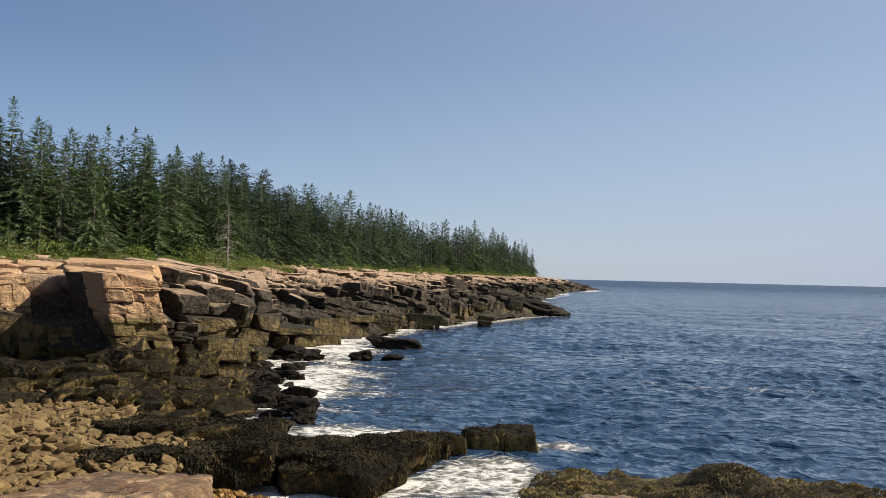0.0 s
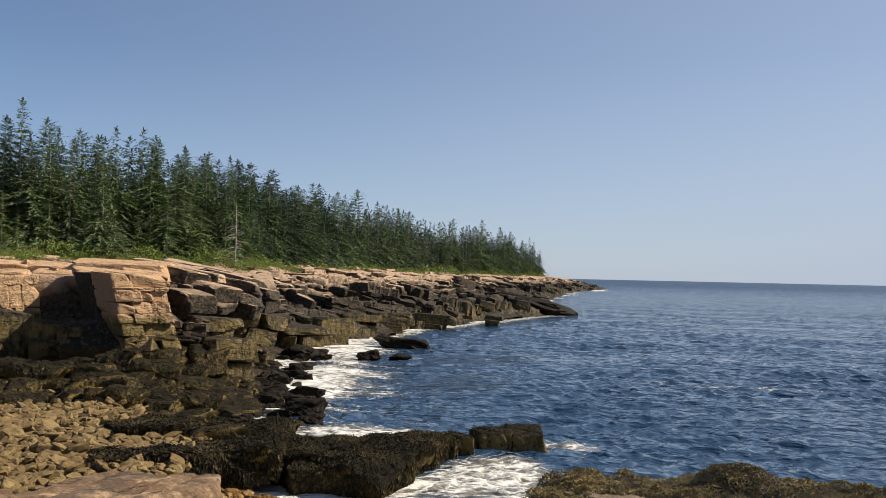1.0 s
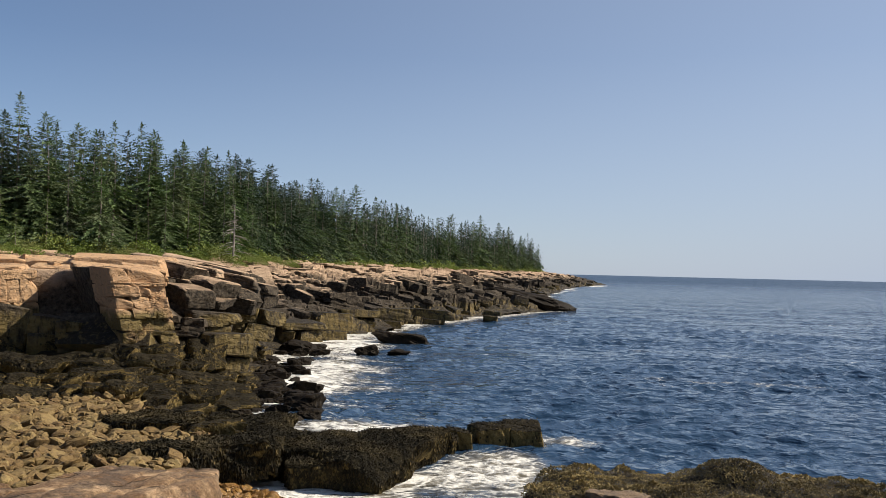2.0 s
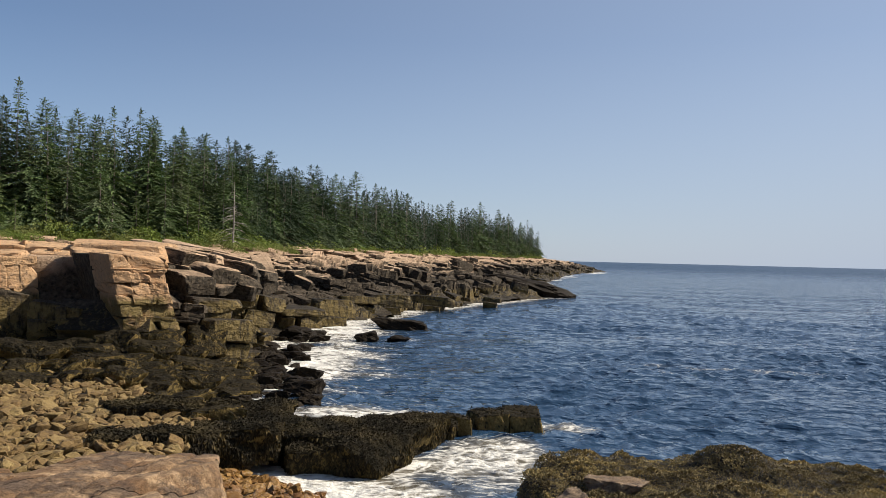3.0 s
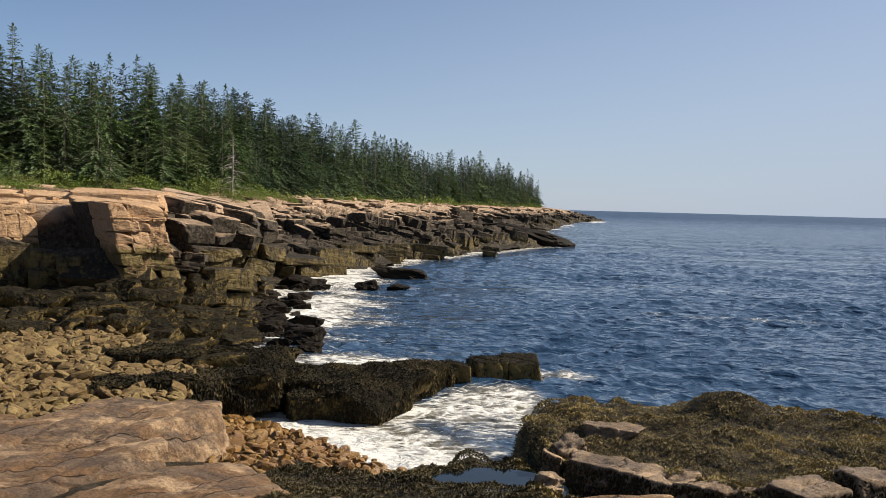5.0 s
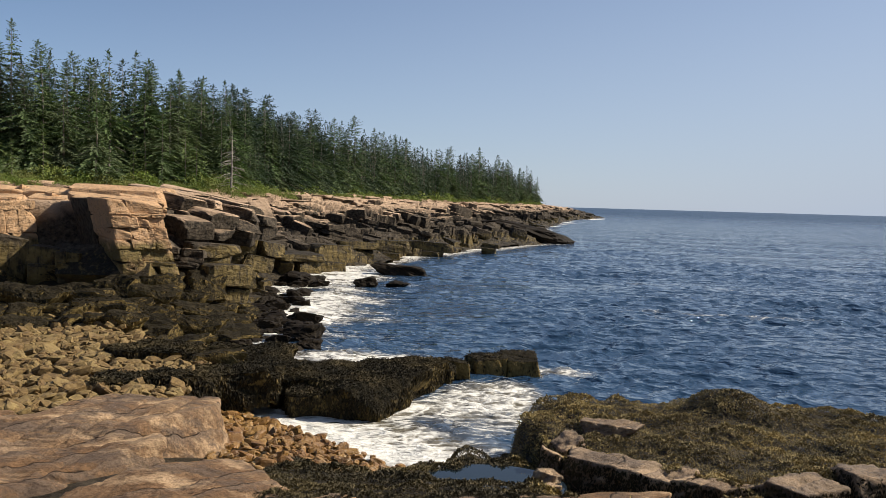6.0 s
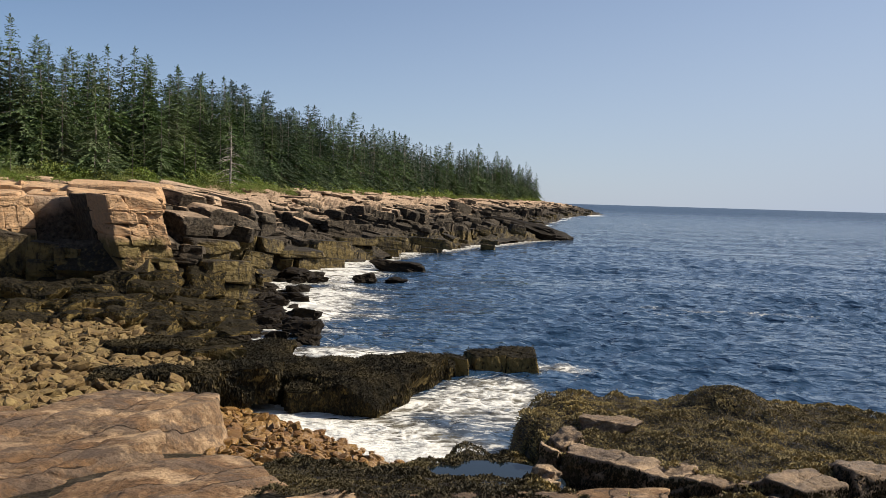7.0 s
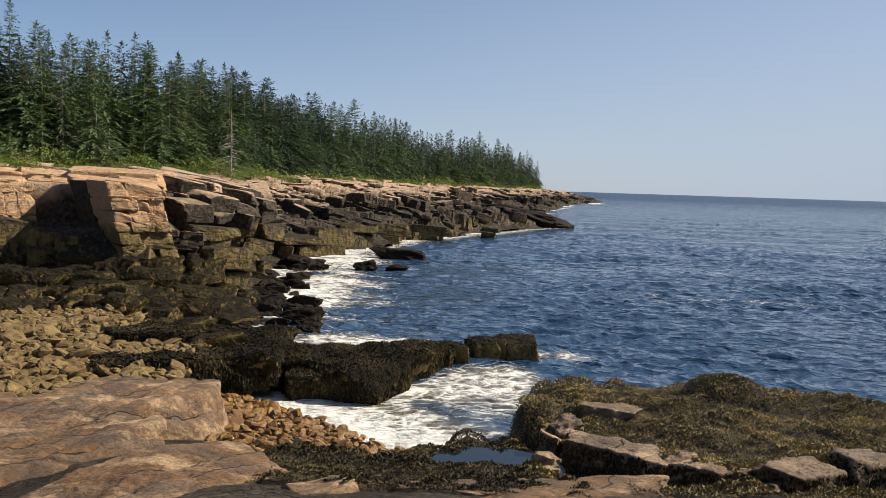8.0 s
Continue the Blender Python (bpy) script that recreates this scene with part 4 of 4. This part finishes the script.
# cobbles
def cobbles():
    r = random.Random(31)
    shapes = [rock_shape(3, 800 + k, chops=8, power=11.0, rough=0.12, tilt=0.35) for k in range(12)]
    sharp = [rock_shape(3, 840 + k, chops=9, power=14, rough=0.12, tilt=0.35) for k in range(12)]
    meshes = [mesh_of("cobble", V, F, M_COBBLE) for V, F in shapes]
    wet_meshes = [mesh_of("cobble", V, F, M_WETCOBBLE) for V, F in sharp]
    spots = []
    for layer in range(3):
        x = -13.5
        while x < 0.3:
            y = 11.2
            while y < 28.5:
                a, b = x + r.uniform(-0.12, 0.12), y + r.uniform(-0.12, 0.12)
                z = float(terrain(a, b))
                d = -0.67 * (a + 0.2) - 0.74 * (b - 15.5) - 0.4
                left = a < -5.6 and 13.0 < b < 24.6 + 0.25 * math.sin(a * 2) - 0.35 * max(0, a + 9)
                right = a >= -5.6 and d > 0.0 and a < -0.3 and b > 12.2 + 0.25 * (a + 4)
                among = -15 < a < -5.4 and 22 < b < 28.5 and float(vnoise(a * 0.9, b * 0.9, 5.0)) > 0.22 and z > 0.3
                if layer < 2 and (left or right or among) and z > -0.08 and not (-6.7 < a < -3.7 and 11.7 < b < 14.2):
                    spots.append((math.hypot(a, b), a, b, z + (0.07 if layer else -0.04), layer))
                y += 0.225
            x += 0.225
    spots.sort()
    plain = [rock_shape(2, 820 + k, chops=3, power=4.0, rough=0.08, tilt=0.25) for k in range(6)]
    beach = tagged(new("cobble_beach"), "beach of rounded tan cobbles, wet towards the cove", "cobbles", kind="structure")
    rest, wet = [], []
    for k, (_, a, b, z, layer) in enumerate(spots):
        s = r.choice((0.055, 0.07, 0.085, 0.10, 0.12, 0.155)) * r.uniform(0.85, 1.15)
        s *= (0.72 if a > -5.0 else 0.94) * (0.85 if b < 15 else 1.0)
        m = at(a, b, z + s * 0.3, s * r.uniform(1.05, 1.7), s * r.uniform(0.8, 1.15), s * r.uniform(0.55, 0.85), r.uniform(0, 180), r.uniform(-30, 30), r.uniform(-30, 30))
        i = r.randrange(len(shapes))
        if k % 6 == 0 and k < 1800:
            ob = part("cobble", wet_meshes[i] if a > -5.0 else meshes[i], beach)
            ob.matrix_basis = m
        else:
            if a > -5.0:
                wet.append((*sharp[i], m))
            else:
                rest.append((*(sharp[i] if i % 3 == 0 and b < 21 else shapes[i] if b < 21 else plain[i % 6]), m))
    part("cobbles", joined("cobbles", wet, M_WETCOBBLE), beach, "wet brown angular stones", "stuff")
    part("cobbles", joined("cobbles", rest, M_COBBLE), beach, "rounded tan cobbles", "stuff")


cobbles()


# ---- rockweed carpet of the ledge ----
def weed_carpet(name, x0, x1, y0, y1, count, seed, size, test, label, material):
    rng = np.random.default_rng(seed)
    X, Y = rng.uniform(x0, x1, count), rng.uniform(y0, y1, count)
    Z = terrain(X, Y)
    keep = test(X, Y, Z)
    X, Y, Z = X[keep], Y[keep], Z[keep]
    e = 0.08
    N = np.stack([-(terrain(X + e, Y) - Z) / e, -(terrain(X, Y + e) - Z) / e, np.ones_like(X)], 1)
    N = N / np.linalg.norm(N, axis=1, keepdims=True)
    clump = np.clip(0.6 + 0.9 * vnoise(X * 3.1, Y * 3.1, 2.0) + 0.5 * vnoise(X * 7, Y * 7, 4.0), 0.0, 1.8)
    D = rng.normal(0, 0.8, (len(X), 3))
    D = D - N * (D * N).sum(1, keepdims=True) + N * rng.uniform(0.2, 1.5, (len(X), 1))
    l = size * rng.uniform(0.5, 1.4, len(X)) * (0.6 + 0.5 * clump)
    P = np.stack([X, Y, Z + 0.075 * clump], 1)
    W, G = kites(P, D, N, l, l * rng.uniform(0.18, 0.34, len(X)))
    tagged(new(name, mesh_of(name, W, G, material)), label, "seaweed", kind="stuff")


weed_carpet("rockweed_carpet", 1.2, 11, 9.4, 17.4, 185000, 3, 0.047, lambda X, Y, Z: (Z > 0.15) & ((Y > 10.4) | (X > 2.3)) & (((X - 0.75) / 0.72) ** 2 + ((Y - 12.15) / 0.62) ** 2 > 1) & ~((np.abs(Y - ledge_front(X) - 0.12) < 0.12) & ((np.abs(X - 3.0) < 1.2) | (np.abs(X - 5.9) < 1.2))), "olive-brown rockweed carpeting the granite ledge", M_WEED)
weed_carpet("dark_rockweed", -2.6, 1.8, 9.2, 14.6, 75000, 4, 0.042, lambda X, Y, Z: (Z > 0.3) & (Y > 9.3 - 0.3 * (X + 1)) & (((X - 0.75) / 0.72) ** 2 + ((Y - 12.15) / 0.62) ** 2 > 1), "dark rockweed between the boulders and the pool", M_WEED_MID)
weed_carpet("shore_rockweed", -22, -4.5, 19.5, 34.5, 60000, 5, 0.06, lambda X, Y, Z: (Z > 0.1) & ((X > -8.5) | (Y > 24.3)), "wet black rockweed over the low-tide rocks", M_WEED_DARK)


# ---- the tide pool ----
def tide_pool():
    m = Nodes("pool_water")
    m.finish((0.010, 0.016, 0.022), 0.03, m.bump(m.noise(6, 2), 0.1, 0.01), 0.5)
    m.bsdf.inputs["IOR"].default_value = 1.333
    n = 28
    V = [(0.75, 12.15, 0.84)] + [(0.75 + 1.15 * math.cos(a), 12.15 + 0.95 * math.sin(a), 0.84) for a in np.linspace(0, 2 * math.pi, n, endpoint=False)]
    ob = new("tide_pool", mesh_of("tide_pool", V, [(0, 1 + k, 1 + (k + 1) % n) for k in range(n)], m.mat))
    tagged(ob, "still dark pool of sea water among the weed", "pool", kind="structure")


tide_pool()

# ---- spruce wood ----
def spruce(seed, whorls, pairs, ragged, bare, width):
    """A spruce of 1 m height: trunk and crown, as meshes' arrays."""
    rng = np.random.default_rng(seed)
    P, D, N, Ln, Wd = [], [], [], [], []
    twigs = []
    slant, lobes = rng.uniform(0, 6.28), rng.uniform(0, 50)
    for k in range(whorls * 7):
        f = 1 - (1 - min(0.99, max(0.0, (k / 7 + rng.uniform(-0.5, 0.5)) / whorls))) ** 1.15
        h = bare + (0.975 - bare) * f
        if rng.random() < ragged * (0.4 + 0.6 * (1 - abs(2 * f - 1))):
            continue
        a = rng.uniform(0, 2 * math.pi)
        uneven = float(vnoise(math.cos(a) * 1.1 + lobes, math.sin(a) * 1.1, h * 7.0))      # gaps and longer boughs on some sides
        reach = 1.18 * width * (0.95 * (1 - f) ** 0.85 + 0.05) * max(0.35, 0.95 + 0.65 * uneven + 0.12 * math.cos(a - slant))
        if f < 0.1:
            reach *= 0.75
        L = reach * rng.uniform(0.55, 1.15) + 0.004
        out = np.array([math.cos(a), math.sin(a), 0])
        side = np.array([-math.sin(a), math.cos(a), 0])
        rise = 0.25 * f + 0.8 * f ** 5 + rng.uniform(-0.25, 0.1)
        n = max(2, round(pairs * (1 - 0.6 * f)))
        for j in range(n):
            t = (j + rng.uniform(0.2, 0.9)) / n
            q = np.array([0, 0, h]) + out * L * t + np.array([0, 0, L * (rise * t - 0.6 * t * t + 0.25 * t ** 4)])
            for sgn in (-1, 1):
                d = out * rng.uniform(0.5, 1.2) + side * sgn * rng.uniform(0.25, 0.9) + np.array([0, 0, rng.uniform(-0.55, 0.05) + (0.6 * rng.random() if f > 0.85 else 0)])
                P.append(q)
                D.append(d)
                N.append(out * rng.uniform(0.3, 1.3) + side * rng.normal(0, 0.45) + np.array([0, 0, rng.uniform(0.2, 1.0)]))
                s = 0.008 + 0.008 * (1 - f) + (0.155 if pairs > 4 else 0.135) * L * (1.1 - 0.6 * t) * rng.uniform(0.6, 1.2)
                Ln.append(s)
                Wd.append(s * (rng.uniform(0.13, 0.25) * min(1.25, 14 / (pairs + 3)) if pairs > 4 else rng.uniform(0.3, 0.5)))
        if k % 5 == 0:
            twigs.append((h, a, L * 0.8, rise))
    for k in range(14):
        P.append(np.array([0, 0, 0.955 + 0.035 * k / 14]))
        D.append(np.array([rng.normal(0, 0.35), rng.normal(0, 0.35), 0.9]))
        N.append(rng.normal(0, 1, 3))
        Ln.append(0.02)
        Wd.append(0.0035)
    for k in range(10):
        a, h = rng.uniform(0, 2 * math.pi), bare * rng.uniform(0.35, 1.1)
        twigs.append((h, a, width * rng.uniform(0.3, 0.8), -0.1))
    crown = kites(np.array(P), np.array(D), np.array(N), np.array(Ln), np.array(Wd))
    V, F = [], []
    rings = 7
    lean = rng.normal(0, 0.012, 2)
    for k in range(rings + 1):
        t = k / rings
        rad = 0.0115 * (1 - t) + 0.0008
        for j in range(6):
            V.append((rad * math.cos(j * math.pi / 3) + lean[0] * math.sin(t * 3), rad * math.sin(j * math.pi / 3) + lean[1] * math.sin(t * 3), t * 0.99 - 0.03))
    for k in range(rings):
        for j in range(6):
            F.append((k * 6 + j, k * 6 + (j + 1) % 6, k * 6 + 6 + (j + 1) % 6, k * 6 + 6 + j))
    for h, a, L, rise in (twigs[::3] + twigs[-10:] if pairs > 3 else twigs[::9]):
        n = len(V)
        o = (math.cos(a), math.sin(a))
        for t, w in ((0, 0.0028), (1, 0.0008)):
            z = h + L * (rise * t - 0.3 * t * t)
            for sx, sz in ((1, 0), (-0.5, 0.87), (-0.5, -0.87)):
                V.append((o[0] * L * t - o[1] * w * sx, o[1] * L * t + o[0] * w * sx, z + w * sz))
        F += [(n, n + 1, n + 4, n + 3), (n + 1, n + 2, n + 5, n + 4), (n + 2, n, n + 3, n + 5)]
    return (np.array(V), np.array(F)), crown


def make_spruce(name, shape, m, label):
    thing = tagged(new(name), label, "tree", "spruces of the shore wood")
    thing.matrix_world = m
    part("trunk", shape[0], thing, "grey spruce trunk with dead twigs")
    part("crown", shape[1], thing, "dark green needles")
    return thing


def tree_meshes(specs, needles=None):
    out = []
    for k, sp in enumerate(specs):
        t, c = spruce(*sp)
        out.append((mesh_of("trunk", *t, M_BARK), mesh_of("crown", *c, needles or M_NEEDLE), t, c))
    return out


FULL = tree_meshes([(1, 40, 17, 0.08, 0.03, 0.33), (2, 42, 17, 0.14, 0.05, 0.29), (3, 38, 17, 0.06, 0.02, 0.36), (4, 40, 17, 0.2, 0.06, 0.32), (5, 38, 17, 0.1, 0.03, 0.28), (6, 40, 17, 0.26, 0.09, 0.31)])
YOUNG = tree_meshes([(41, 22, 6, 0.05, 0.01, 0.34), (42, 22, 6, 0.08, 0.01, 0.3), (43, 20, 6, 0.05, 0.01, 0.38)], M_YOUNG)
THIN = tree_meshes([(11, 36, 7, 0.35, 0.16, 0.21), (12, 34, 7, 0.45, 0.22, 0.19), (13, 32, 7, 0.5, 0.30, 0.2)])
MID = tree_meshes([(21, 32, 10, 0.06, 0.03, 0.34), (22, 30, 10, 0.08, 0.04, 0.38), (23, 32, 10, 0.14, 0.05, 0.32), (24, 30, 10, 0.08, 0.03, 0.36)], M_SHADY_NEEDLE)
FAR = tree_meshes([(31, 20, 3, 0.02, 0.03, 0.36), (32, 22, 3, 0.03, 0.04, 0.30), (33, 19, 3, 0.03, 0.02, 0.40), (34, 22, 3, 0.06, 0.06, 0.28), (35, 20, 3, 0.02, 0.03, 0.34)], M_SHADY_NEEDLE)


def wood_edge(az):
    """How far off the wood begins along a bearing."""
    d = np.arange(40, 430, 0.5)
    hit = d * math.sin(az) < veg_x(d * math.cos(az))
    return float(d[hit][0]) if hit.any() else 400.0


r2 = random.Random(77)
TALL_TREES = [(-28.35, 6, 9.05, 1), (-27.69, 5, 10.37, 1), (-26.25, 4, 9.34, 0), (-25.64, 6, 8.29, 0), (-24.67, 4, 8.21, 0), (-22.26, 3, 9.17, 1), (-20.62, 8, 9.2, 1), (-19.85, 4, 8.76, 0), (-18.47, 4, 7.26, 0), (-17.93, 6, 7.22, 0), (-17.31, 6, 6.59, 0), (-16.39, 9, 7.02, 1), (-15.86, 9, 6.49, 1), (-15.1, 4, 7.73, 1), (-14.78, 3, 6.74, 0), (-13.74, 9, 6.49, 1), (-12.55, 8, 6.52, 1), (-11.92, 5, 5.37, 0), (-10.35, 6, 5.7, 0), (-9.39, 6, 5.28, 0), (-7.87, 6, 5.61, 0), (-6.52, 5, 5.81, 0)]
TALL_TREES += [(-5.15, 6, 5.01, 0), (-4.48, 6, 4.8, 0), (-3.7, 6, 4.62, 0), (-2.91, 6, 4.37, 0), (-0.83, 6, 3.69, 0), (0.14, 6, 3.95, 0), (2.09, 6, 3.91, 0), (1.64, 6, 3.47, 0), (3.35, 6, 3.43, 0), (4.06, 6, 3.13, 0), (4.92, 6, 2.57, 0), (5.63, 5, 2.19, 0), (6.1, 5, 1.62, 0)]
# tall single trees: bearing, how far behind the wood's edge, elevation of its top, thin crown or full
for az, back, h, thin in TALL_TREES:
    d = wood_edge(radians(az)) + back
    x, y = d * math.sin(radians(az)), d * math.cos(radians(az))
    z = float(terrain(x, y))
    s = r2.choice(THIN if thin else FULL)
    k = EYE + d * math.tan(radians(h)) - z
    make_spruce("spruce_tree", s, at(x, y, z - 0.1, k, k, k, r2.uniform(0, 360)), "tall spruce with a thin ragged crown above the wood" if thin else "tall dark green spruce at the wood's edge")
y = 40.0
far_items_t, far_items_c = [], []
while y < 420:
    for row, back in enumerate((1.0, 4.0, 8.0, 13.0, 19.0, 27.0)):
        if y > 110 and row > 3:
            continue
        x, yy = float(veg_x(y)) - back * r2.uniform(0.7, 1.2) - (1 if row else 0), y + r2.uniform(-1.5, 1.5) + back * 0.5
        if math.degrees(math.atan2(x, yy)) < -34:
            continue
        z = float(terrain(x, yy))
        h = (8.6 + y / 52 + back * 0.04) * (r2.uniform(0.66, 1.04) if y < 90 else r2.uniform(0.70, 1.16)) * (r2.uniform(0.3, 0.75) if row == 0 and y < 130 else r2.uniform(0.6, 0.95) if row == 0 else 1) * float(np.interp(y, [70, 95, 130, 180, 300, 400], [1.08, 1.0, 0.97, 0.96, 0.96, 0.93]))
        m = at(x, yy, z - 0.1, h, h, h, r2.uniform(0, 360))
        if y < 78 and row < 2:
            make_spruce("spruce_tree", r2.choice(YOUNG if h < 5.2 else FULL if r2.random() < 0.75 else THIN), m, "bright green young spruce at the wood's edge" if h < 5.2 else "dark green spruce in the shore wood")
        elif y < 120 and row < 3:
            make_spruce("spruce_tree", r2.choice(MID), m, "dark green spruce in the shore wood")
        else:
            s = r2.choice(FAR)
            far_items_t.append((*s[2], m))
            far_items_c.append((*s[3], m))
    y += 1.35 * max(1, y / 90) if y < 110 else 1.5 * y / 110
wood = tagged(new("far_wood"), "dense dark spruce wood along the point", "wood", kind="stuff")
part("trunks", joined("trunks", far_items_t, M_BARK), wood, "grey trunks", "stuff")
part("crowns", joined("crowns", far_items_c, M_SHADY_NEEDLE), wood, "dark green crowns", "stuff")


# a dead trunk with bare grey branches at the wood's edge
def snag(x, y, height):
    rng = np.random.default_rng(17)
    m = Nodes("dead_wood")
    m.finish(m.mix(m.noise(4, 5), (0.18, 0.165, 0.14), (0.36, 0.33, 0.29)), 0.9)
    V, F = [], []

    def limb(a, b, ra, rb):
        n, d = len(V), (b - a).normalized()
        s1 = d.orthogonal().normalized()
        s2 = d.cross(s1)
        for p, r in ((a, ra), (b, rb)):
            for k in range(5):
                V.append(p + s1 * (r * math.cos(k * 1.2566)) + s2 * (r * math.sin(k * 1.2566)))
        F.extend((n + k, n + (k + 1) % 5, n + 5 + (k + 1) % 5, n + 5 + k) for k in range(5))

    limb(Vector((0, 0, -0.2)), Vector((0.05, 0, height * 0.55)), 0.11, 0.07)
    limb(Vector((0.05, 0, height * 0.55)), Vector((0, 0.05, height)), 0.07, 0.02)
    thing = tagged(new("dead_spruce"), "dead grey spruce trunk with bare drooping branches", "tree")
    thing.location = (x, y, float(terrain(x, y)))
    part("trunk", mesh_of("trunk", V, F, m.mat, True), thing)
    for k in range(40):
        V.clear()
        F.clear()
        h, a = height * rng.uniform(0.12, 0.95), rng.uniform(0, 6.28)
        L = (1.9 * (1 - h / height) + 0.35) * rng.uniform(0.5, 1.1)
        o = Vector((math.cos(a), math.sin(a), 0))
        p0 = Vector((0.03, 0, h))
        p1 = p0 + o * L * 0.55 + Vector((0, 0, -0.1 * L))
        p2 = p0 + o * L + Vector((0, 0, -0.32 * L))
        limb(p0, p1, 0.03, 0.02)
        limb(p1, p2, 0.02, 0.006)
        limb(p1, p1 + (o + Vector((-o.y, o.x, -0.2)) * 0.8) * L * 0.3, 0.012, 0.005)
        part("branch", mesh_of("branch", V, F, m.mat, True), thing)


d = wood_edge(radians(-14.6)) - 1.5
snag(d * math.sin(radians(-14.6)), d * math.cos(radians(-14.6)), 5.6)

# small pale stones along the clifftop
r4 = random.Random(91)
for _ in range(120):
    y = r4.uniform(37, 62)
    x = r4.uniform(-26, -13) + (y - 37) * 0.12
    if x > float(shore_x(y)) - float(slope_len(y)) - 1:
        continue
    h = r4.uniform(0.14, 0.36)
    ob = new("clifftop_stone", r4.choice(SLABS))
    ob.matrix_world = at(x, y, float(terrain(x, y)) + h * 0.7, h * r4.uniform(1, 1.7), h, h * 0.75, r4.uniform(0, 180), r4.uniform(-8, 8), r4.uniform(-8, 8))
    tagged(ob, "small pale granite stone lying on the clifftop", "stone", "clifftop stones")


# ---- shrubs at the wood's edge ----
def shrubs():
    rng = np.random.default_rng(9)
    P, S = [], []
    y = 44.0
    while y < 400:
        for _ in range(5 if y < 80 else 3):
            back = rng.uniform(-3.0, 2.0)
            x, yy = float(veg_x(y)) - back, y + rng.uniform(-2, 2)
            h = rng.uniform(0.5, 1.0) * (1.4 if back > 0.4 else 0.7) * (0.95 if y < 80 else max(0.7, min(y / 130, 1.4)))
            n = 420 if y < 80 else 60
            q = rng.normal(0, 1, (n, 3))
            q = q / np.linalg.norm(q, axis=1, keepdims=True) * rng.uniform(0.5, 1, (n, 1)) ** 0.5
            q[:, 2] = np.abs(q[:, 2])
            P.append(q * np.array([h * 1.5, h * 1.5, h]) + np.array([x, yy, float(terrain(x, yy))]))
            S.append(np.full(n, h * (0.14 if y < 80 else 0.35)))
        y += 1.1 * max(1, y / 90)
    P, S = np.concatenate(P), np.concatenate(S)
    D = rng.normal(0, 1, P.shape) + np.array([0, 0, 0.6])
    W, G = kites(P, D, rng.normal(0, 1, P.shape), S * rng.uniform(0.6, 1.3, len(S)), S * 0.45)
    tagged(new("shrubs", mesh_of("shrubs", W, G, M_SHRUB)), "bright green low shrubs and grass at the wood's edge", "shrubs", kind="stuff")


shrubs()
